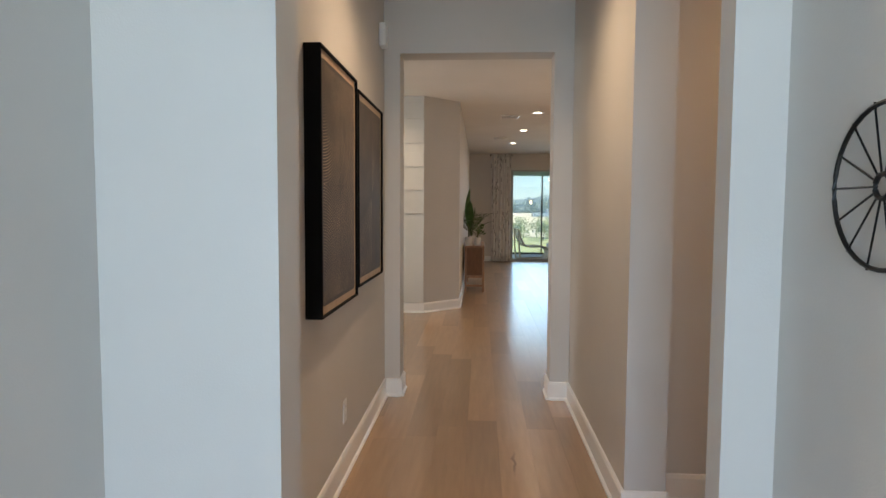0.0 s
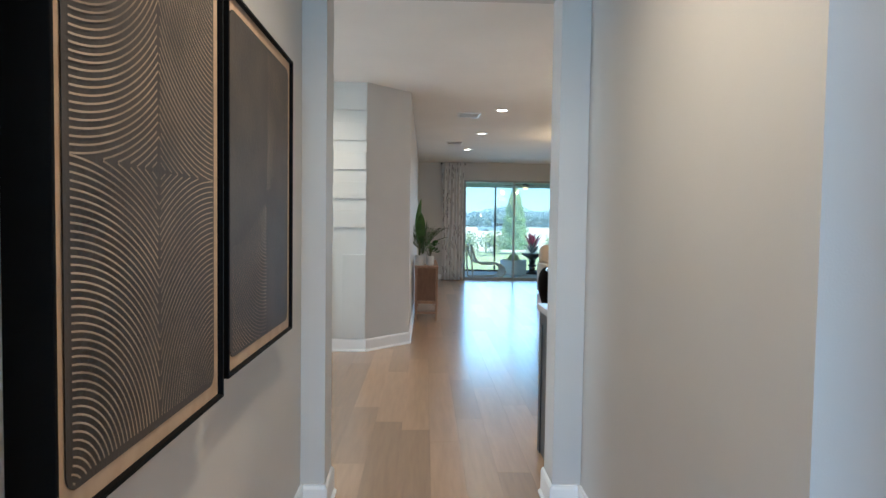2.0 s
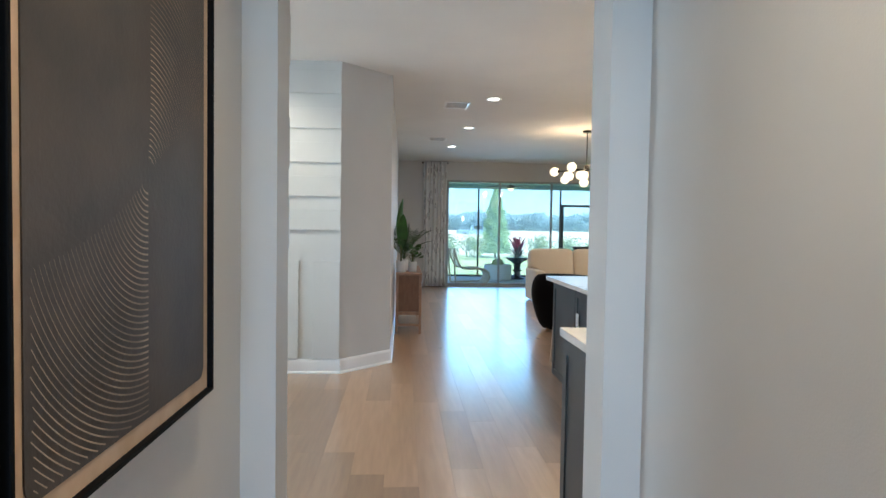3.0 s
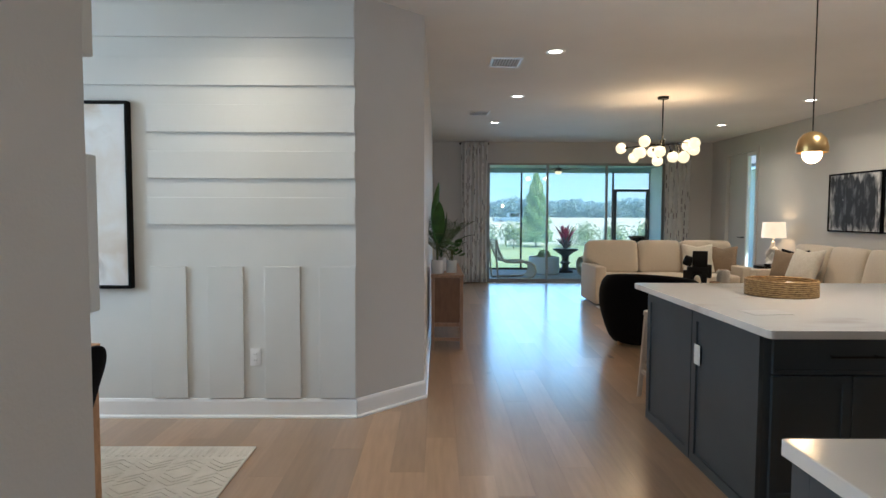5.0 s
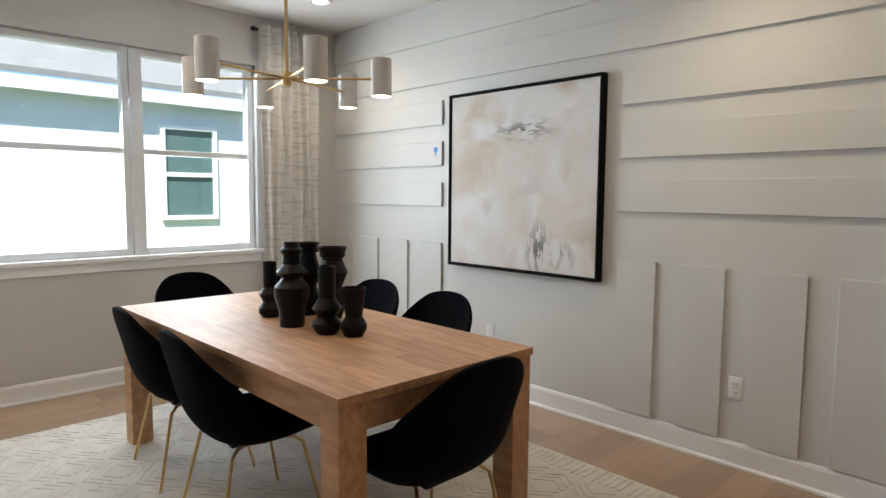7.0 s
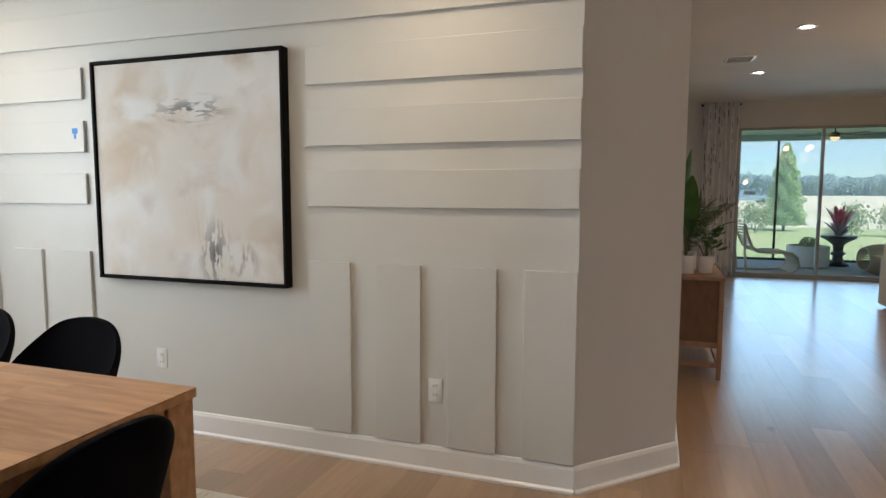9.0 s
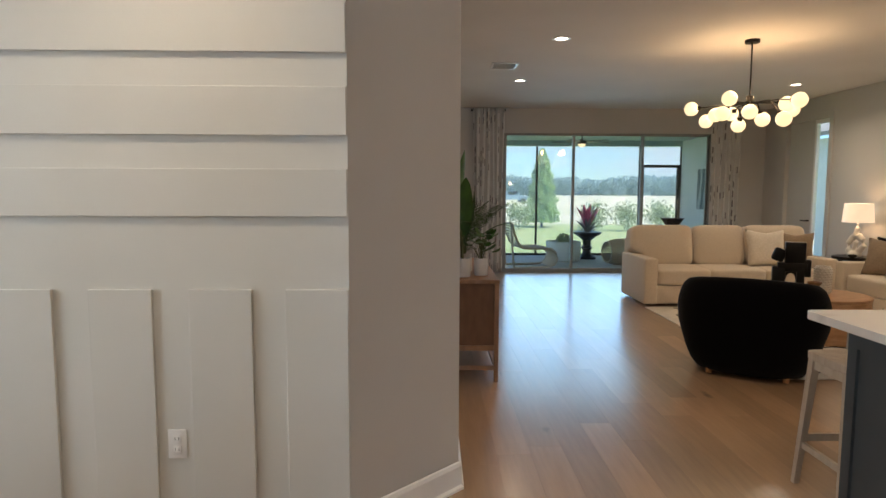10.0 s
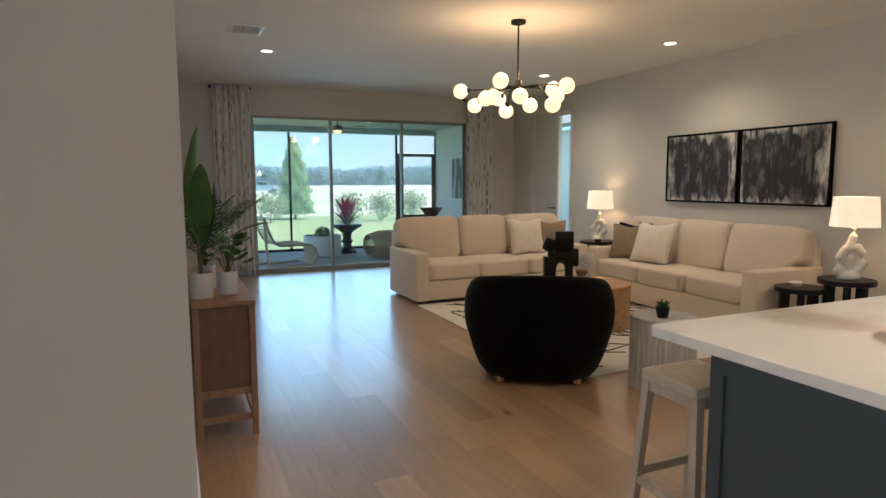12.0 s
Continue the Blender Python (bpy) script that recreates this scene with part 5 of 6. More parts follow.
def curtain(label, mat, x0, x1, depth, z0, z1, folds, at, turn, seed):
    c = thing("curtain", label, "curtain", "", at=at, turn=turn)
    rng = random.Random(seed)
    ph = [rng.uniform(-0.4, 0.4) for _ in range(12)]
    rows = []
    for j in range(13):
        z = z0 + (z1 - z0) * j / 12
        row = []
        for k in range(folds * 10 + 1):
            t = k / (folds * 10)
            amp = depth * (0.75 + 0.25 * math.sin(3 * t * 6.28 + ph[0]))
            row.append((x0 + (x1 - x0) * t + 0.012 * math.sin(z * 1.7 + t * 9), amp * math.sin(2 * math.pi * folds * t + 0.25 * math.sin(z * 1.3 + ph[1] * 4)) , z))
        rows.append(row)
    part("cloth", grid_shell(rows, thick=0.004), mat, c, smooth=180)
    part("rod", tube(bmesh.new(), [(x0 - 0.03, 0.055, z1 - 0.03), (x1 + 0.02, 0.055, z1 - 0.03)], 0.011, 10), BLACK, c, "black curtain rod")
    for x in (x0 - 0.03, x1 + 0.02):
        part("finial", lathe([(0.012, -0.02), (0.02, -0.01), (0.02, 0.01), (0.012, 0.02)], 12), BLACK, c).matrix_basis = pose(x, 0.055, z1 - 0.03, 0, 90, 0)
    part("bracket", boxes((x0 - 0.02, x0 - 0.005, 0.06, 0.09, z1 - 0.04, z1 - 0.02)), BLACK, c, smooth=None)
    return c


curtain("long white curtain with grey dashes beside glass doors", DASH, 0.50, 1.02, 0.035, 0.012, 2.885, 6, (0, LB - 0.09, 0), 0, 2)
curtain("long white curtain with grey dashes beside glass doors", DASH, 4.68, 5.20, 0.035, 0.012, 2.885, 6, (0, LB - 0.09, 0), 0, 5)
# the dining curtain hangs along the west wall
curtain("long linen curtain with grey stripes beside the window", STRIPE, 7.66, 8.22, 0.035, 0.012, 2.82, 6, (DW + 0.09, 0, 0), 90, 8)


# ---- soft furniture helpers ----
def cushion(w, d, h, n=5.0, cuts=7, puff=0.0, place=None):
    """A stuffed block with rounded corners, w by d by h, standing on z = 0."""
    bm = bmesh.new()
    bmesh.ops.create_cube(bm, size=2)
    bmesh.ops.subdivide_edges(bm, edges=list(bm.edges), cuts=cuts, use_grid_fill=True)
    for v in bm.verts:
        x, y, z = v.co
        m = max(abs(x), abs(y), abs(z))
        s = (abs(x) ** n + abs(y) ** n + abs(z) ** n) ** (1 / n)
        q = v.co * (m / s)
        q.z *= 1 + puff * (1 - x * x) * (1 - y * y)
        v.co = Vector((q.x * w / 2, q.y * d / 2, (q.z + 1) * h / 2))
    if place is not None:
        bmesh.ops.transform(bm, matrix=place, verts=bm.verts)
    return bm


def pillow(size, thick, place, seed=1):
    """A square throw pillow with pinched corners, upright in the xz plane."""
    n = 14
    bm = bmesh.new()
    sides = []
    for sgn in (-1, 1):
        grid = []
        for j in range(n + 1):
            row = []
            for i in range(n + 1):
                u, v = -1 + 2 * i / n, -1 + 2 * j / n
                t = ((1 - u * u) * (1 - v * v)) ** 0.42
                k = 1 - 0.10 * (1 - abs(u * v)) * (max(abs(u), abs(v)) ** 5)
                # the top edge sags between its two corners
                sag = 0.11 * max(0.0, v) ** 2 * max(0.0, 1 - abs(u - 0.1 * math.sin(seed)) * 1.15)
                w = 0.006 * math.sin(7 * u + seed) * math.cos(6 * v + seed * 2)
                row.append(bm.verts.new((u * k * size / 2, sgn * (thick / 2 * t + w * t), (v * k + 1 - sag) * size / 2)))
            grid.append(row)
        for a, b in zip(grid, grid[1:]):
            for i in range(n):
                bm.faces.new((a[i], a[i + 1], b[i + 1], b[i]))
        sides.append(grid)
    bmesh.ops.remove_doubles(bm, verts=bm.verts, dist=0.001)
    bmesh.ops.transform(bm, matrix=place, verts=bm.verts)
    return bm


def sofa(at, turn, length, depth, label, seats=3):
    """A sofa that faces -y, its front left foot corner at the place given."""
    s = thing("sofa", label, "sofa", "cream sofas", at=at, turn=turn)
    aw = 0.168
    part("base", box(bmesh.new(), 0.03, length - 0.03, 0.02, depth - 0.02, 0.04, 0.272, bevel=0.015, seg=3), CREAM, s, smooth=50)
    part("back_frame", box(bmesh.new(), 0.03, length - 0.03, depth - 0.20, depth, 0.04, 0.82, bevel=0.05, seg=4), CREAM, s, smooth=50)
    for x in (0.0, length - aw):
        part("arm", box(bmesh.new(), x, x + aw, 0.0, depth - 0.03, 0.035, 0.612, bevel=0.022, seg=4), CREAM, s, smooth=50)
    w = (length - 2 * aw) / seats
    for k in range(seats):
        x = aw + w * (k + 0.5)
        part("seat_cushion", cushion(w - 0.004, depth - 0.22, 0.205, 11, 9, puff=0.08, place=pose(x, (depth - 0.22) / 2 + 0.003, 0.272)), CREAM, s, smooth=180)
        bm = cushion(w - 0.006, 0.25, 0.55, 8, 11, puff=0.0)
        out = -1 if k == 0 else 1 if k == seats - 1 else 0
        for v in bm.verts:
            # the end cushions reach out over the arms; every front is stuffed full
            if v.co.x * out > 0:
                f = max(0.0, min(1.0, (v.co.z - 0.16) / 0.05))
                v.co.x += out * 0.15 * f * f * (3 - 2 * f) * (v.co.x * out / (w / 2))
            if v.co.y < 0:
                v.co.y -= 0.035 * max(0.0, 1 - (2 * v.co.x / w) ** 2) * math.sin(math.pi * min(1.0, max(0.0, v.co.z / 0.55)))
        bmesh.ops.transform(bm, matrix=pose(x, depth - 0.30, 0.445, -13, 0, 0), verts=bm.verts)
        part("back_cushion", bm, CREAM, s, smooth=180)
    for x in (0.08, length - 0.08):
        for y in (0.09, depth - 0.1):
            part("foot", boxes((x - 0.025, x + 0.025, y - 0.025, y + 0.025, 0.0125 if y < 0.3 else 0.0125, 0.055), bevel=0.004), BLACK, s, smooth=None)
    return s


sofa((2.44, 13.62, 0), 0, 2.44, 0.98, "cream upholstered three-seat sofa with loose cushions")
sofa((4.71, 13.42, 0), -90, 2.49, 0.95, "cream upholstered sofa along the wall under two pictures")


def throw(name, label, size, at, turn, tip, mat, seed):
    p = thing(name, label, "cushion", "throw cushions", at=at, turn=turn)
    part("cover", pillow(size, 0.17, pose(0, 0, 0, tip, 0, 0), seed), mat, p, smooth=180)
    return p


throw("throw_cushion", "ivory knitted throw cushion on a cream sofa", 0.50, (4.20, 14.00, 0.475), -6, -20, IVORY, 1)
throw("throw_cushion", "taupe throw cushion on a cream sofa", 0.46, (4.60, 14.08, 0.475), -24, -18, TAUPE, 2)
throw("throw_cushion", "taupe and black throw cushion on a cream sofa", 0.46, (5.00, 13.02, 0.475), -60, -20, TAUPE, 3)
throw("throw_cushion", "ivory knitted throw cushion on a cream sofa", 0.52, (4.97, 12.62, 0.475), -76, -24, IVORY, 4)
throw("throw_cushion", "black throw cushion tucked behind a taupe one", 0.46, (5.14, 13.06, 0.475), -62, -14, VELVET, 5)

# living rug with drawn black lines
lr = thing("living_rug", "ivory shaggy rug with thin black broken lines", "rug", at=(2.45, 10.63, 0))
part("woven_base", boxes((0, 2.95, 0, 2.98, 0.0005, 0.012), bevel=0.004), RUG, lr, smooth=None)
rng = random.Random(14)
bm = bmesh.new()
for k in range(170):
    x, y, a = rng.uniform(0.10, 2.6), rng.uniform(0.1, 2.85), rng.choice((-38, -42, -35, 52, 12, 100))
    L = rng.uniform(0.2, 0.7)
    pts = [(x + (L * t) * math.cos(radians(a)) + 0.012 * math.sin(9 * t + k), y + (L * t) * math.sin(radians(a)) + 0.012 * math.cos(7 * t + k), 0.0125) for t in (0, 0.2, 0.4, 0.6, 0.8, 1.0)]
    if all(0.03 < p[0] < 2.9 and 0.03 < p[1] < 2.93 for p in pts):
        tube(bm, pts, 0.007, 5)
part("drawn_lines", bm, LINE, lr, "charcoal yarn lines")["kind"] = "stuff"

# barrel armchair, its back to the kitchen
ac = thing("armchair", "rounded black velvet barrel armchair on short wooden feet", "armchair", at=(2.35, 10.88, 0.0), turn=-31)
rows = []
for i in range(41):
    th = radians(-90 - 128 + 256 * i / 40)
    fall = 1 - 0.24 * (abs(i - 20) / 20) ** 2.2
    row = []
    # a closed cross-section: outside up, over the rim, inside down
    for r, z in ((0.64, 0.032), (0.72, 0.045), (0.80, 0.10), (0.875, 0.20), (0.94, 0.32), (0.985, 0.44), (1.0, 0.55), (0.99, 0.64), (0.96, 0.71), (0.915, 0.765), (0.855, 0.795), (0.79, 0.80), (0.73, 0.78), (0.69, 0.70), (0.67, 0.5), (0.67, 0.32), (0.60, 0.06)):
        n = 2.7
        c, s = math.cos(th), math.sin(th)
        k = (abs(c) ** n + abs(s) ** n) ** (-1 / n)
        row.append((0.55 * r * k * c, 0.45 * r * k * s, z * fall if z > 0.4 else z))
    rows.append(row)
bm = grid_shell(rows, closed=True)
bm.verts.ensure_lookup_table()
m = len(rows[0])
bm.faces.new([bm.verts[k] for k in range(m)])
bm.faces.new([bm.verts[40 * m + k] for k in range(m)])
part("shell", bm, BOUCLE, ac, "rounded black velvet back and arms", 60)
part("seat", cushion(0.74, 0.68, 0.36, 6, place=pose(0, 0.06, 0.07)), BOUCLE, ac, smooth=180)
for x in (-0.27, 0.27):
    for y in (-0.25, 0.26):
        part("foot", lathe([(0.024, 0.0125), (0.03, 0.06)], 14), TABLE, ac, "wooden foot").matrix_basis = Matrix.Translation((x, y, 0))

# round coffee table with its things
ct = thing("coffee_table", "round oak drum coffee table", "coffee table", at=(3.63, 12.02, 0.0))
part("drum", lathe([(0.435, 0.0125), (0.44, 0.02), (0.44, 0.405), (0.435, 0.41)], 48), TABLE, ct)
part("tabletop", lathe([(0.44, 0.411), (0.445, 0.416), (0.445, 0.435), (0.44, 0.44)], 48), TABLE, ct)
sc = thing("sculpture", "black abstract arch-legged sculpture on the coffee table", "sculpture", at=(3.32, 12.0, 0.44), turn=-25)
sc.scale = (1.12, 1.0, 1.12)
bm = bmesh.new()
for r in ((-0.149, -0.045, -0.055, 0.055, 0.0, 0.245), (0.04, 0.102, -0.055, 0.055, 0.0, 0.25), (0.085, 0.149, -0.05, 0.05, 0.163, 0.314), (-0.11, 0.12, -0.054, 0.054, 0.205, 0.285), (-0.055, 0.105, -0.05, 0.05, 0.26, 0.465)):
    box(bm, *r, bevel=0.009, seg=2)
box(bm, -0.06, 0.04, -0.045, 0.045, -0.064, 0.05, bevel=0.022, seg=3, m=pose(-0.088, 0, 0.352, 0, 20, 0))
tube(bm, [(0.058 * math.cos(a), 0, 0.135 + 0.075 * math.sin(a)) for a in (0, 0.39, 0.79, 1.18, 1.57, 1.96, 2.36, 2.75, 3.14)], 0.022, 8)
part("body", bm, BLACK, sc, smooth=30)
bw = thing("small_bowl", "small brown bowl on a stone block", "bowl", at=(3.50, 11.90, 0.44))
part("block", boxes((-0.055, 0.055, -0.05, 0.05, 0.0, 0.085), bevel=0.006), FLUTE, bw, "grey stone block")
part("body", lathe([(0.03, 0.085), (0.06, 0.12), (0.062, 0.14), (0.052, 0.14), (0.02, 0.095)], 22), WALNUT, bw, "brown bowl")
wv = thing("textured_vase", "white ceramic vase with raised dots", "vase", at=(3.68, 12.06, 0.44))
part("body", lathe([(0.07, 0.0), (0.075, 0.02), (0.075, 0.25), (0.065, 0.275), (0.055, 0.275), (0.06, 0.24)], 28), PLASTER, wv)
bm = bmesh.new()
for j in range(10):
    for k in range(14):
        a = 2 * math.pi * (k + 0.5 * (j % 2)) / 14
        bmesh.ops.create_icosphere(bm, subdivisions=1, radius=0.011, matrix=Matrix.Translation((0.076 * math.cos(a), 0.076 * math.sin(a), 0.025 + 0.025 * j)))
part("raised_dots", bm, PLASTER, wv)

# fluted white side table
sd = thing("side_table", "fluted greyish white drum side table", "side table", at=(2.99, 10.27, 0.0))
rows = []
for z, k in ((0.0005, 1.0), (0.02, 1.02), (0.47, 1.02), (0.485, 1.0)):
    rows.append([((0.215 + 0.006 * math.cos(36 * a)) * k * math.cos(a), (0.215 + 0.006 * math.cos(36 * a)) * k * math.sin(a), z) for a in (2 * math.pi * i / 216 for i in range(216))])
bm = grid_shell(rows, closed=True)
part("drum", bm, FLUTE, sd, smooth=40)
part("tabletop", lathe([(0.001, 0.478), (0.22, 0.4855), (0.225, 0.49), (0.225, 0.505), (0.22, 0.51)], 40), FLUTE, sd)
sp = thing("succulent", "small succulent in a black pot", "potted plant", at=(2.93, 10.22, 0.51))
part("pot", lathe([(0.035, 0.0), (0.05, 0.075), (0.042, 0.075), (0.03, 0.05)], 20), BLACK, sp)
part("leaves", blades(16, 0.075, 0.012, 0.9, 0.06, 31, 0.3, 0.01), LEAF, sp, "green succulent leaves", 180)


# nesting tables, lamps
def round_table(at, r, h, label):
    t = thing("nesting_table", label, "side table", "black side tables", at=at)
    part("tabletop", lathe([(r - 0.01, h - 0.045), (r, h - 0.04), (r, h - 0.006), (r - 0.006, h)], 36), BLACK, t)
    for k in range(3):
        a = 2.09 * k + 0.5
        part("leg", boxes((-0.04, 0.04, -0.03, 0.03, 0.0, h - 0.046), bevel=0.01), BLACK, t).matrix_basis = pose(0.62 * r * math.cos(a), 0.62 * r * math.sin(a), 0, 0, 0, math.degrees(a))
    return t


round_table((5.15, 10.40, 0.0), 0.22, 0.60, "round black three-legged side table")
round_table((4.98, 10.70, 0.0), 0.205, 0.50, "lower round black three-legged side table")
round_table((5.40, 14.10, 0.0), 0.25, 0.60, "round black three-legged corner table")


def table_lamp(at, turn):
    t = thing("table_lamp", "white sculpted plaster table lamp with a lit linen shade", "table lamp", "table lamps", at=at, turn=turn)
    bm = bmesh.new()
    # two bowed limbs and a cross strut melt into one neck over a round foot
    tube(bm, [(-0.045, 0, 0.0), (-0.085, 0, 0.09), (-0.085, 0, 0.17), (-0.05, 0.01, 0.24), (0.0, 0, 0.30), (0.015, 0, 0.38), (0.015, 0, 0.44)], 0.042, 14, 0.030)
    tube(bm, [(0.04, 0, 0.0), (0.05, 0, 0.07), (0.105, 0, 0.15), (0.085, 0, 0.22), (0.03, 0, 0.29)], 0.042, 14, 0.04)
    tube(bm, [(-0.02, 0, 0.02), (-0.01, 0, 0.12), (0.01, 0, 0.19), (0.0, 0, 0.27)], 0.020, 12, 0.040)
    bm2 = lathe([(0.075, 0.0), (0.085, 0.012), (0.075, 0.045), (0.04, 0.07)], 24)
    me = bpy.data.meshes.new("foot")
    bm2.to_mesh(me)
    bm2.free()
    bm.from_mesh(me)
    bpy.data.meshes.remove(me)
    foot = part("foot", bm, PLASTER, t, "white plaster foot", 180)
    melt = foot.modifiers.new("melt", "REMESH")
    melt.mode, melt.voxel_size, melt.use_smooth_shade = "VOXEL", 0.007, True
    soften = foot.modifiers.new("soften", "SMOOTH")
    soften.iterations, soften.factor = 16, 0.6
    part("stem", tube(bmesh.new(), [(0.015, 0, 0.42), (0.015, 0, 0.50)], 0.006, 8), GOLD, t)
    part("shade", lathe([(0.185, 0.452), (0.165, 0.703), (0.162, 0.703), (0.182, 0.452)], 40, caps=False), SHADE, t, "lit linen drum shade").matrix_basis = Matrix.Translation((0.015, 0, 0))
    lamp("table_lamp_bulb", "POINT", (at[0], at[1], at[2] + 0.575), W_TABLE, WARM, 0.05)


table_lamp((5.16, 10.39, 0.60), -40)
table_lamp((5.43, 14.12, 0.60), -60)
for at in ((5.22, 13.86, 0.60), (4.95, 10.72, 0.50)):
    b = thing("decor_dish", "small stone dish on a black side table", "dish", at=at)
    part("body", lathe([(0.03, 0.0), (0.055, 0.03), (0.05, 0.045), (0.04, 0.035)], 18), PLASTER if at[1] < 12 else BLACK, b)

# two dark abstract pictures on the east wall
DARKART = bpy.data.materials.new("dark brushed canvas")
DARKART.use_nodes = True
n2, l2 = DARKART.node_tree.nodes, DARKART.node_tree.links
tc2 = n2.new("ShaderNodeTexCoord").outputs["Object"]
info2 = n2.new("ShaderNodeObjectInfo").outputs["Random"]
off = n2.new("ShaderNodeVectorMath")
off.operation = "MULTIPLY_ADD"
off.inputs[1].default_value = (40, 40, 40)
l2.new(info2, off.inputs[0]), l2.new(tc2, off.inputs[2])
sep2 = n2.new("ShaderNodeSeparateXYZ")
l2.new(tc2, sep2.inputs["Vector"])


def calc(op, a, b):
    nd = n2.new("ShaderNodeMath")
    nd.operation = op
    for k, v in enumerate((a, b)):
        if isinstance(v, float):
            nd.inputs[k].default_value = v
        else:
            l2.new(v, nd.inputs[k])
    return nd.outputs["Value"]


# depth in from the canvas edge, 0 at the edge and 1 in the middle
inner = calc("SUBTRACT", 1.0, calc("MAXIMUM", calc("ABSOLUTE", calc("DIVIDE", calc("SUBTRACT", sep2.outputs["Y"], 0.56), 0.56), 0.0), calc("ABSOLUTE", calc("DIVIDE", calc("SUBTRACT", sep2.outputs["Z"], 0.40), 0.44), 0.0)))


def brush(scale, stretch, seed):
    mp, nz = n2.new("ShaderNodeMapping"), n2.new("ShaderNodeTexNoise")
    mp.inputs["Scale"].default_value, mp.inputs["Location"].default_value = stretch, (seed, seed * 2, seed * 3)
    nz.inputs["Scale"].default_value, nz.inputs["Detail"].default_value = scale, 7
    l2.new(off.outputs["Vector"], mp.inputs["Vector"]), l2.new(mp.outputs["Vector"], nz.inputs["Vector"])
    return nz.outputs["Fac"]


def ramp2(a, lo, hi, b=None):
    rp = n2.new("ShaderNodeValToRGB")
    rp.color_ramp.elements[0].position, rp.color_ramp.elements[1].position = lo, hi
    if b is not None:
        ad = n2.new("ShaderNodeMath")
        ad.operation = "MULTIPLY_ADD"
        ad.inputs[1].default_value = 0.55
        l2.new(a, ad.inputs[0]), l2.new(b, ad.inputs[2])
        a = ad.outputs["Value"]
    l2.new(a, rp.inputs["Fac"])
    return rp.outputs["Color"]


kw = {"nodes": n2, "links": l2}
c = over((0.66, 0.65, 0.64), (0.40, 0.40, 0.41), ramp2(brush(5, (1, 1.2, 0.7), 1), 0.45, 0.62), **kw)
c = over(c, (0.022, 0.024, 0.032), ramp2(calc("MULTIPLY", inner, 2.3), 0.64, 0.84, brush(4.5, (1, 2.2, 0.8), 5)), **kw)
c = over(c, (0.13, 0.135, 0.145), ramp2(brush(7, (1, 1.7, 0.8), 9), 0.47, 0.66), **kw)
c = over(c, (0.018, 0.02, 0.027), ramp2(brush(6, (1, 3.5, 0.35), 17), 0.54, 0.62), **kw)
c = over(c, (0.26, 0.26, 0.26), ramp2(brush(9, (1, 1.4, 1.2), 13), 0.69, 0.78), **kw)
l2.new(c, n2["Principled BSDF"].inputs["Base Color"])
n2["Principled BSDF"].inputs["Roughness"].default_value = 0.7
for y0, y1 in ((11.995, 13.065), (10.93, 11.97)):
    w = y1 - y0
    f = thing("framed_canvas", "dark blue-black brushed abstract canvas in a black frame", "painting", "pictures over the sofa", at=(LE, y0, 1.185))
    part("frame", boxes((-0.045, 0, 0, 0.02, 0, 0.815), (-0.045, 0, w - 0.02, w, 0, 0.815), (-0.045, 0, 0.02, w - 0.02, 0, 0.02), (-0.045, 0, 0.02, w - 0.02, 0.795, 0.815), bevel=0.002), MATT, f, smooth=None)
    part("canvas", boxes((-0.034, -0.004, 0.022, w - 0.022, 0.022, 0.793)), DARKART, f, "dark brushed canvas", smooth=None)

# ---- console with plants ----
cs = thing("console_cabinet", "mid brown wood console cabinet on an open base", "console", at=(-0.055, 10.58, 0.0))
cw, cl, chh = 0.34, 1.55, 0.785
part("tabletop", boxes((0, cw, 0, cl, chh - 0.028, chh), bevel=0.003), WALNUT, cs, smooth=None)
for x in (0.004, cw - 0.038):
    for y in (0.006, cl - 0.04):
        part("leg", boxes((x, x + 0.034, y, y + 0.034, 0.0, chh - 0.029), bevel=0.003), WALNUT, cs, smooth=None)
part("body", boxes((0.0385, cw - 0.0385, 0.018, cl - 0.018, 0.285, chh - 0.029)), CANE, cs, "darker brown side panels", smooth=None)
part("rail", boxes((0.039, cw - 0.039, 0.010, 0.036, 0.245, 0.284), (0.039, cw - 0.039, 0.010, 0.036, 0.095, 0.13), (cw - 0.034, cw - 0.010, 0.041, cl - 0.041, 0.245, 0.284),
                     (cw - 0.034, cw - 0.010, 0.041, cl - 0.041, 0.095, 0.13)), WALNUT, cs, smooth=None)
for k in range(3):
    y = 0.045 + k * 0.49
    d = part("door", boxes((cw - 0.037, cw - 0.02, y, y + 0.48, 0.295, chh - 0.04), bevel=0.003), WALNUT, cs, smooth=None)
    part("handle", boxes((cw - 0.019, cw - 0.008, y + 0.44, y + 0.455, 0.48, 0.60), bevel=0.002), GOLD, d)


def pot(parent, r, h):
    part("pot", lathe([(r * 0.94, 0.0), (r, 0.006), (r, h), (r - 0.006, h), (r - 0.008, h - 0.03)], 32), POT, parent, "white glazed pot")
    part("soil", lathe([(0.001, h - 0.028), (r - 0.007, h - 0.03)], 20, caps=False), SOIL, parent)


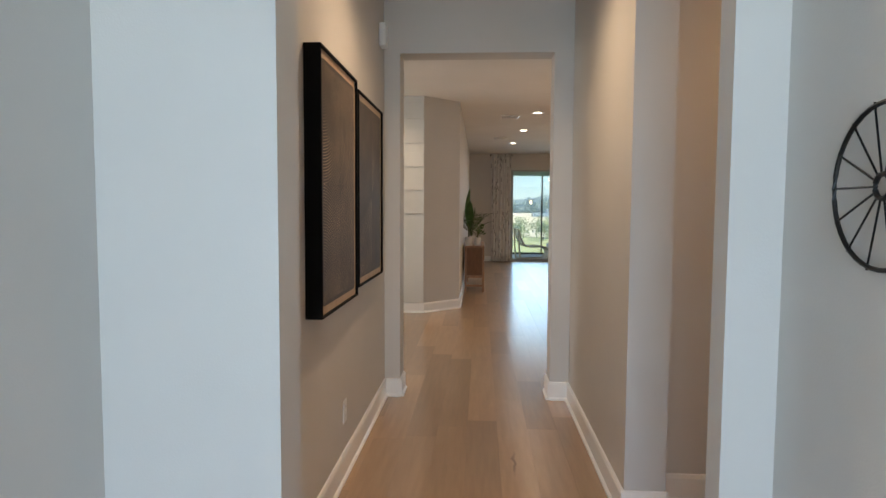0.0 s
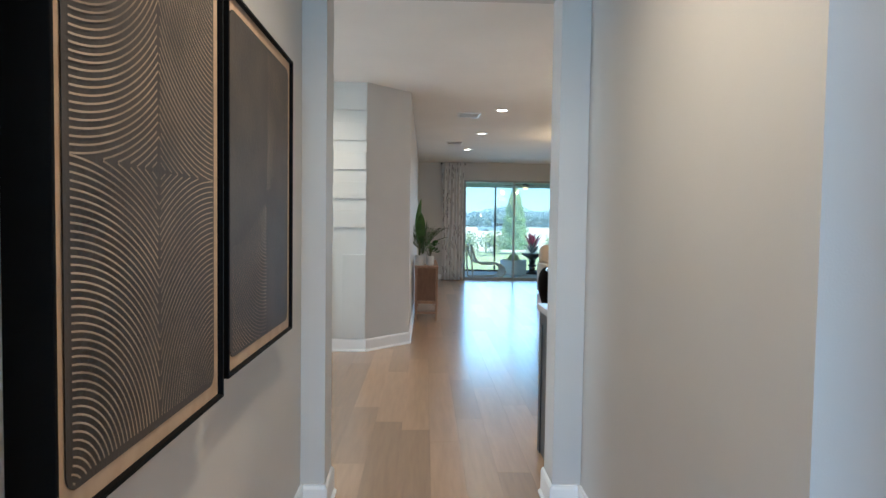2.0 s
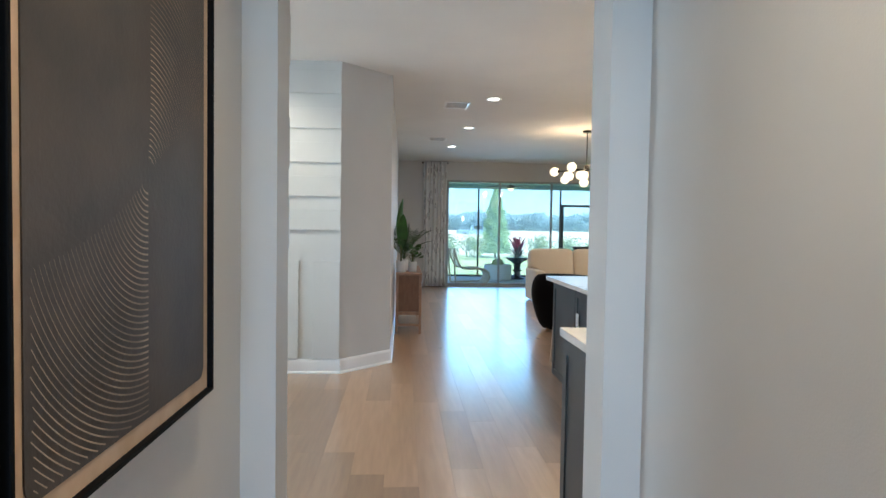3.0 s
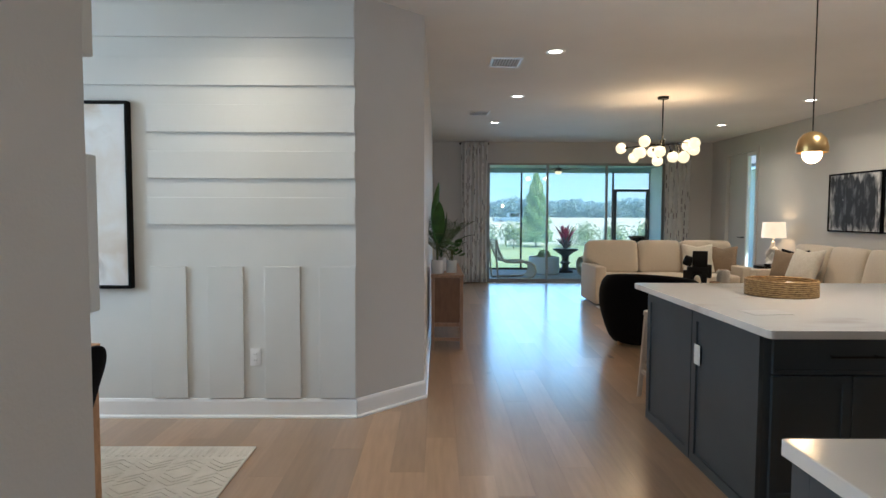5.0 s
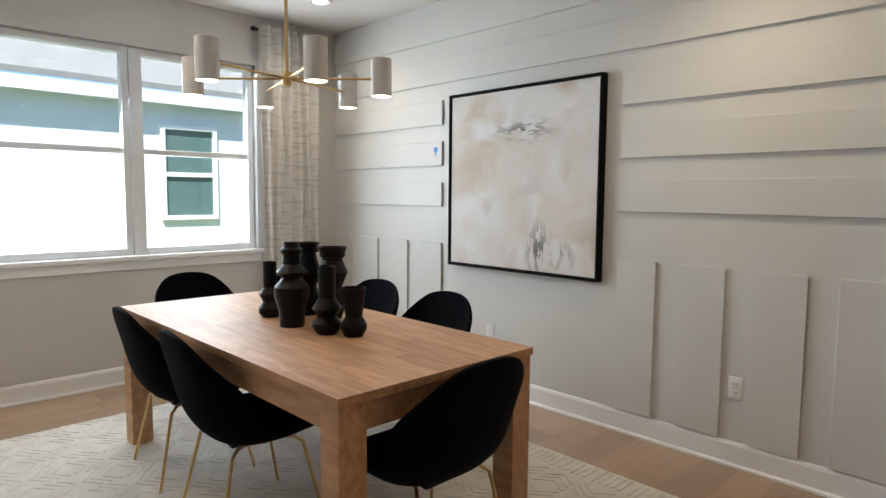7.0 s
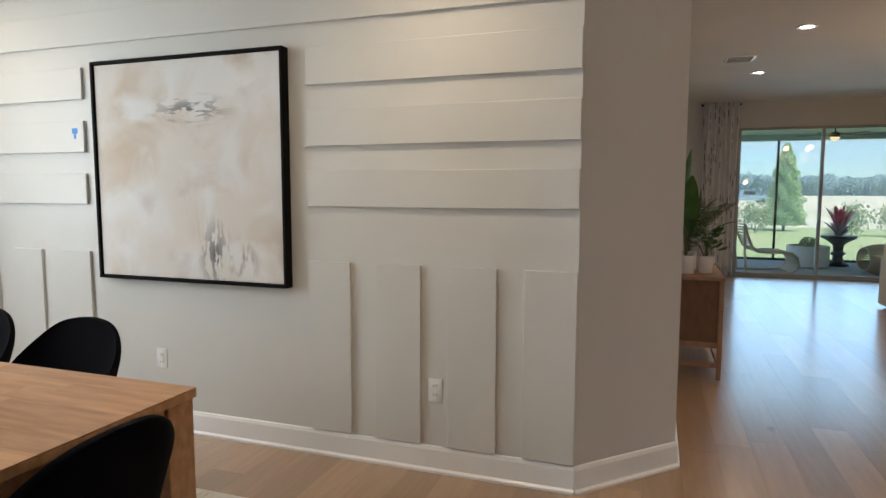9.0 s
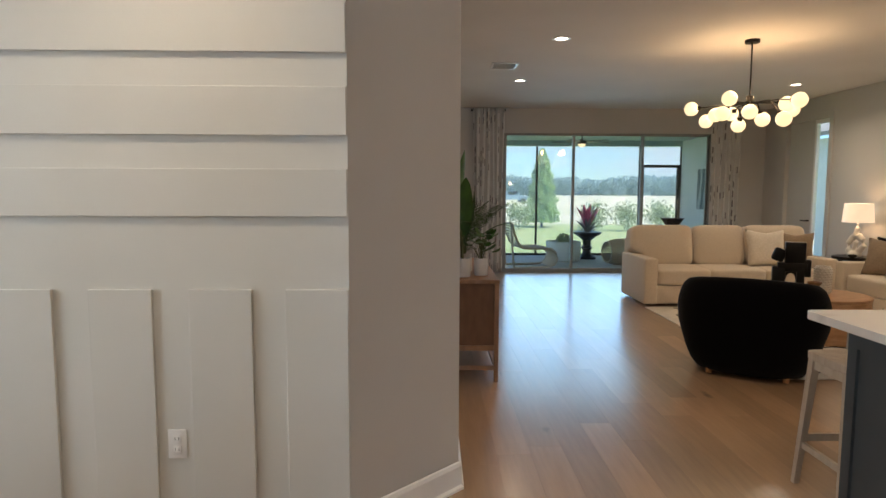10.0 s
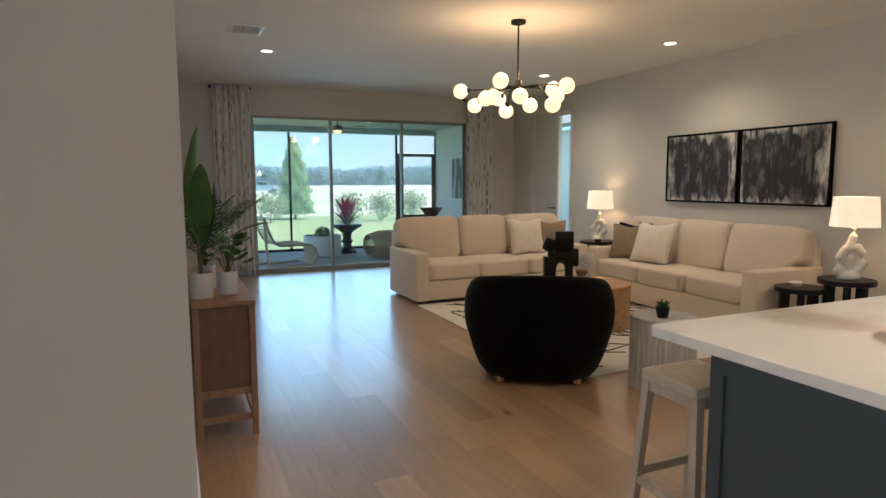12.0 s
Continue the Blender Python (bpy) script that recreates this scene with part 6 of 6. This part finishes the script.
def broad_leaf(bm, base, tip, width, bend, seg=9):
    """One broad leaf with a folded midrib between two points."""
    a, b = Vector(base), Vector(tip)
    d = b - a
    side = Vector(bend).normalized()
    up = d.cross(side).normalized()
    rows = []
    for i in range(seg + 1):
        t = i / seg
        p = a + d * t + up * (0.10 * d.length * math.sin(math.pi * t) * 0.35)
        w = width * (math.sin(math.pi * min(0.04 + 0.96 * t, 0.995)) ** 0.62)
        rows.append([bm.verts.new(p - side * w + up * 0.16 * w), bm.verts.new(p - side * w * 0.5 + up * 0.02 * w), bm.verts.new(p - up * 0.05 * w), bm.verts.new(p + side * w * 0.5 + up * 0.02 * w), bm.verts.new(p + side * w + up * 0.16 * w)])
    for r0, r1 in zip(rows, rows[1:]):
        for j in range(4):
            bm.faces.new((r0[j], r0[j + 1], r1[j + 1], r1[j]))


p1 = thing("potted_plant", "tall broad-leaved plant in a white pot on the console", "potted plant", "console plants", at=(0.012, 10.78, chh))
pot(p1, 0.066, 0.145)
bm = bmesh.new()
for base, tip, w, sd_ in (((-0.01, 0, 0.34), (0.015, 0.0, 0.97), 0.07, (0.55, 0.85, 0)), ((-0.01, 0.02, 0.34), (-0.02, 0.10, 0.86), 0.085, (0.3, 0.9, 0)), ((0, -0.01, 0.25), (0.10, 0.16, 0.66), 0.06, (0.2, -1, 0)),
                     ((0.01, 0.01, 0.30), (0.02, -0.12, 0.76), 0.07, (1, 0.2, 0))):
    broad_leaf(bm, base, tip, w, sd_)
    part("stem", tube(bmesh.new(), [(base[0] * 0.3, base[1] * 0.3, 0.10), (base[0], base[1], base[2] + 0.02)], 0.007, 7), STEM, p1)
part("leaves", bm, LEAF, p1, "broad dark green leaves", 180)
p2 = thing("potted_plant", "feathery palm in a white pot on the console", "potted plant", "console plants", at=(0.05, 11.10, chh))
pot(p2, 0.06, 0.15)
bm = bmesh.new()
rng = random.Random(4)
for k in range(16):
    a = 2.4 * k
    L, tilt = rng.uniform(0.40, 0.54), 0.08 + 0.042 * k
    p = Vector((0, 0, 0.14))
    ax = Vector((math.cos(a), math.sin(a), 0))
    sdv = Vector((-math.sin(a), math.cos(a), 0))
    for i in range(15):
        ang = tilt + 0.75 * (i / 14) ** 1.6
        step = (ax * math.sin(ang) + Vector((0, 0, 1)) * math.cos(ang)) * L / 14
        q = p + step
        if i > 2:
            for s in (-1, 1):
                ll = 0.13 * math.sin(math.pi * (i - 1) / 15) + 0.02
                dr = (sdv * s * 0.8 + step.normalized() * 0.75 + Vector((0, 0, -0.15))).normalized() * ll
                wv_ = step.normalized() * 0.006
                bm.faces.new([bm.verts.new(c) for c in (q - wv_, q + dr * 0.5 - wv_ * 0.9, q + dr, q + dr * 0.5 + wv_ * 0.9 + Vector((0, 0, 0.003)))])
        tube(bm, [p, q], 0.0025, 4)
        p = q
part("fronds", bm, PALM, p2, "feathery olive green fronds", 180)
p3 = thing("potted_plant", "bushy small-leaved plant in a white pot on the console", "potted plant", "console plants", at=(0.165, 10.86, chh))
pot(p3, 0.055, 0.135)
bm = bmesh.new()
rng = random.Random(8)
for k in range(44):
    a, r, z = rng.uniform(0, 6.28), rng.uniform(0.01, 0.10), rng.uniform(0.17, 0.34)
    c = Vector((r * math.cos(a), r * math.sin(a), z))
    d = Vector((math.cos(a), math.sin(a), rng.uniform(-0.1, 0.9))).normalized()
    broad_leaf(bm, c, c + d * rng.uniform(0.06, 0.09), rng.uniform(0.024, 0.034), d.cross(Vector((0.1, 0.2, 1))), 5)
    if k % 3 == 0:
        part("stem", tube(bmesh.new(), [(0, 0, 0.10), c * 0.6 + Vector((0, 0, 0.07)), c], 0.0025, 5), STEM, p3)
part("leaves", bm, LEAF, p3, "rounded dark green leaves", 180)

# ---- kitchen ----
IX0, IX1, IY0, IY1 = 1.48, 3.75, 6.98, 8.485


def shaker(bm, x0, x1, z0, z1, y, out, rail=0.055, d=0.019):
    """A framed door face in the xz plane at y, standing out by d towards out (-1 or 1), its middle sunk."""
    a, b = sorted((y, y + out * d))
    box(bm, x0, x1, a, b, z0, z1)
    face = max(bm.faces, key=lambda f: f.calc_center_median().y * out)
    bmesh.ops.inset_region(bm, faces=[face], thickness=rail)
    ring = bmesh.ops.inset_region(bm, faces=[face], thickness=0.002)
    bmesh.ops.translate(bm, verts=list(face.verts), vec=(0, -out * d * 0.6, 0))
    return bm


isl = thing("kitchen_island", "slate grey framed kitchen island base", "kitchen island", at=(0, 0, 0))
part("body", boxes((IX0 + 0.02, IX1, IY0 + 0.02, IY1, 0.10, 0.874)), DARKCAB, isl, smooth=None)
part("plinth", boxes((IX0 + 0.02, IX1, IY0 + 0.09, IY1 - 0.03, 0.0, 0.0995)), BLACK, isl, smooth=None)
# end panels, framed
for y0, y1 in ((IY0 + 0.021, 7.735), (7.748, IY1)):
    bm = shaker(bmesh.new(), -y1, -y0, 0.0, 0.872, 0.0, -1, 0.075)
    bmesh.ops.transform(bm, matrix=pose(IX0 + 0.0195, 0, 0, 0, 0, -90), verts=bm.verts)
    part("end_panel", bm, DARKCAB, isl, smooth=None)
for k in range(3):
    x0 = IX0 + 0.055 + k * 0.74
    part("drawer_front", shaker(bmesh.new(), x0, x0 + 0.73, 0.70, 0.865, IY0 + 0.0195, -1, 0.02), DARKCAB, isl, smooth=None)
    for j in range(2):
        part("door", shaker(bmesh.new(), x0 + 0.367 * j, x0 + 0.363 + 0.367 * j, 0.105, 0.69, IY0 + 0.0195, -1), DARKCAB, isl, smooth=None)
    part("handle", tube(tube(tube(bmesh.new(), [(x0 + 0.24, IY0 - 0.035, 0.785), (x0 + 0.48, IY0 - 0.035, 0.785)], 0.006, 8), [(x0 + 0.26, IY0, 0.785), (x0 + 0.26, IY0 - 0.035, 0.785)], 0.005, 8),
                        [(x0 + 0.46, IY0, 0.785), (x0 + 0.46, IY0 - 0.035, 0.785)], 0.005, 8), BLACK, isl, "black bar handle")
io = thing("wall_outlet", "white power outlet on the island end", "outlet", "wall plates", at=(IX0, 7.655, 0.575), turn=-90)
part("plate", boxes((-0.036, 0.036, -0.006, 0, 0, 0.115), bevel=0.003), WHITE_PL, io)
part("socket", boxes((-0.017, 0.017, -0.0085, -0.006, 0.025, 0.09), bevel=0.002), WHITE_PL, io)


def slab(name, label, x0, x1, y0, y1, z0, z1, r=0.02, parent_at=(0, 0, 0)):
    t = thing(name, label, "worktop", at=parent_at)
    bm = bmesh.new()
    ring = []
    for cx, cy, a0 in ((x1 - r, y1 - r, 0), (x0 + r, y1 - r, 90), (x0 + r, y0 + r, 180), (x1 - r, y0 + r, 270)):
        ring += [(cx + r * math.cos(radians(a0 + 18 * k)), cy + r * math.sin(radians(a0 + 18 * k))) for k in range(6)]
    rows = [[(x + (0.002 if e else 0) * (1 if x < (x0 + x1) / 2 else -1), y + (0.002 if e else 0) * (1 if y < (y0 + y1) / 2 else -1), z) for x, y in ring] for z, e in ((z0, 1), (z0 + 0.002, 0), (z1 - 0.002, 0), (z1, 1))]
    bm = grid_shell(rows, closed=True)
    bm.verts.ensure_lookup_table()
    m = len(ring)
    bm.faces.new([bm.verts[k] for k in range(m)]), bm.faces.new([bm.verts[3 * m + k] for k in range(m)])
    part("slab", bm, QUARTZ, t, smooth=30)
    return t


slab("island_worktop", "white veined quartz island worktop", 1.47, 3.80, 6.90, 8.77, 0.876, 0.914, 0.03)
kc = thing("base_cabinet", "slate grey framed base cabinet by the opening", "cabinet")
part("body", boxes((0.83, 3.2, 4.957, 5.56, 0.10, 0.874)), DARKCAB, kc, smooth=None)
part("plinth", boxes((0.83, 3.2, 4.957, 5.48, 0.0, 0.0995)), BLACK, kc, smooth=None)
part("end_panel", boxes((0.815, 0.829, 4.957, 5.585, 0.0, 0.874), (0.807, 0.8145, 5.52, 5.585, 0.0, 0.874), (0.807, 0.8145, 4.957, 5.03, 0.0, 0.874), (0.807, 0.8145, 5.031, 5.519, 0.80, 0.874)), DARKCAB, kc, smooth=None)
for k in range(3):
    part("door", shaker(bmesh.new(), 0.84 + 0.6 * k, 1.43 + 0.6 * k, 0.105, 0.69, 5.5605, 1), DARKCAB, kc, smooth=None)
    part("drawer_front", shaker(bmesh.new(), 0.84 + 0.6 * k, 1.43 + 0.6 * k, 0.70, 0.865, 5.5605, 1, 0.02), DARKCAB, kc, smooth=None)
slab("kitchen_worktop", "white quartz kitchen worktop along the wall", 0.795, 3.22, 4.957, 5.612, 0.876, 0.914, 0.006)
uc = thing("upper_cabinet", "slate grey upper wall cabinet over the worktop", "cabinet")
part("body", boxes((0.838, 3.2, 4.957, 5.27, 1.365, 2.45)), DARKCAB, uc, smooth=None)
for k in range(3):
    part("door", shaker(bmesh.new(), 0.84 + 0.6 * k, 1.43 + 0.6 * k, 1.37, 2.44, 5.2705, 1), DARKCAB, uc, smooth=None)

# counter stool
st = thing("counter_stool", "pale washed wood counter stool with splayed legs", "stool", at=(1.755, 8.80, 0.0), turn=0)
part("seat", cushion(0.31, 0.30, 0.045, 16, 9, place=pose(0, 0, 0.64)), BLOND, st, smooth=60)
for sx in (-1, 1):
    for sy in (-1, 1):
        bm = bmesh.new()
        a, b = Vector((0.125 * sx, 0.125 * sy, 0.645)), Vector((0.160 * sx, 0.17 * sy, 0.0))
        vs = [[bm.verts.new(p + Vector((dx * w, dy * w, 0))) for dx, dy in ((-1, -1), (1, -1), (1, 1), (-1, 1))] for p, w in ((b, 0.014), (a, 0.019))]
        for k in range(4):
            bm.faces.new((vs[0][k], vs[0][(k + 1) % 4], vs[1][(k + 1) % 4], vs[1][k]))
        bm.faces.new(vs[0]), bm.faces.new(vs[1])
        part("leg", bm, BLOND, st, smooth=None)
part("stretcher", boxes((-0.14, 0.14, 0.140, 0.160, 0.225, 0.26)), BLOND, st, smooth=None)
part("stretcher", boxes((-0.14, 0.14, -0.160, -0.140, 0.225, 0.26)), BLOND, st, smooth=None)
part("stretcher", boxes((-0.155, -0.135, -0.14, 0.14, 0.19, 0.22)), BLOND, st, smooth=None)
part("stretcher", boxes((0.135, 0.155, -0.14, 0.14, 0.19, 0.22)), BLOND, st, smooth=None)
part("seat_rail", boxes((-0.12, 0.12, -0.135, -0.115, 0.595, 0.641), (-0.12, 0.12, 0.115, 0.135, 0.595, 0.641), (-0.135, -0.115, -0.114, 0.114, 0.595, 0.641), (0.115, 0.135, -0.114, 0.114, 0.595, 0.641)), BLOND, st, smooth=None)

# woven tray and a card on the island
tr = thing("woven_tray", "round woven straw tray with folded napkins", "tray", at=(2.19, 8.10, 0.914))
part("tray_base", lathe([(0.19, 0.0), (0.20, 0.008)], 36), WICKER, tr)
for k in range(8):
    part("coil", tube(bmesh.new(), [(0.205 * math.cos(2 * math.pi * i / 40), 0.205 * math.sin(2 * math.pi * i / 40), 0.008 + 0.0125 * k) for i in range(40)], 0.0075, 7, closed=True), WICKER, tr)
for k in range(3):
    part("napkin", cushion(0.13, 0.10, 0.03, 3, 4, place=pose(-0.07 + 0.08 * k, 0.02 * (-1) ** k, 0.05, 8, 5, 30 * k)), IVORY, tr, smooth=180)
cd = thing("paper_card", "white printed card lying on the worktop", "card", at=(1.72, 7.40, 0.9142), turn=8)
part("sheet", boxes((-0.11, 0.11, -0.075, 0.075, 0.0, 0.0015)), POT, cd, smooth=None)


# ---- floor planks ----
PW = 0.19
LENGTHS = (1.1, 1.45, 1.8, 2.15)


def plank_mesh(L):
    bm = bmesh.new()
    w, h, c = PW / 2 - 0.00015, 0.0, 0.0002
    ring = [(-w, 0.0004), (w, 0.0004), (w, L - 0.0004), (-w, L - 0.0004)]
    top = [(-w + c, 0.0004 + c), (w - c, 0.0004 + c), (w - c, L - 0.0004 - c), (-w + c, L - 0.0004 - c)]
    a, b, t = [bm.verts.new((x, y, -0.011)) for x, y in ring], [bm.verts.new((x, y, -c)) for x, y in ring], [bm.verts.new((x, y, h)) for x, y in top]
    for k in range(4):
        j = (k + 1) % 4
        bm.faces.new((a[k], a[j], b[j], b[k])), bm.faces.new((b[k], b[j], t[j], t[k]))
    bm.faces.new(t)
    return bm


plank_data = {}
for L in LENGTHS:
    me = bpy.data.meshes.new("plank")
    b = plank_mesh(L)
    b.to_mesh(me)
    b.free()
    me.materials.append(OAK)
    plank_data[L] = me
rest_v, rest_f = [], []
rng = random.Random(77)
made = 0
x = -4.9
# rooms that are floored: x from, x to, y from, y to
ROOMS = ((-0.88, 1.02, -2.1, 4.98), (1.0, 2.75, 1.8, 3.3), (-5.0, 5.76, 4.96, 8.55), (-0.9, 5.76, 8.5, 9.15), (-0.2, 5.76, 9.1, 17.04))
while x < 5.75:
    y = -2.0 - rng.uniform(0, 1.8)
    while y < 17.0:
        L = rng.choice(LENGTHS)
        spans = sorted((max(y, r[2]), min(y + L, r[3])) for r in ROOMS if r[0] < x < r[1] and min(y + L, r[3]) - max(y, r[2]) > 0.02)
        if spans:
            y0, y1 = spans[0][0], max(v[1] for v in spans)
            if -3.6 < x < 4.4 and y1 < 15.2 and y1 - y0 > L - 0.001 and made < 300:
                ob = new("plank", plank_data[L])
                ob.location = (x, y, 0)
                ob.parent = floor
                made += 1
            else:
                src = plank_data[L]
                n = len(rest_v)
                k = (y1 - y0) / L
                rest_v += [(v.co.x + x, y0 + v.co.y * k, v.co.z) for v in src.vertices]
                rest_f += [tuple(i + n for i in p.vertices) for p in src.polygons]
        y += L
    x += PW
me = bpy.data.meshes.new("plank_field")
me.from_pydata(rest_v, [], rest_f)
me.materials.append(OAK_REST)
rest = new("plank_field", me)
rest.parent = floor
tagged(rest, kind="stuff")
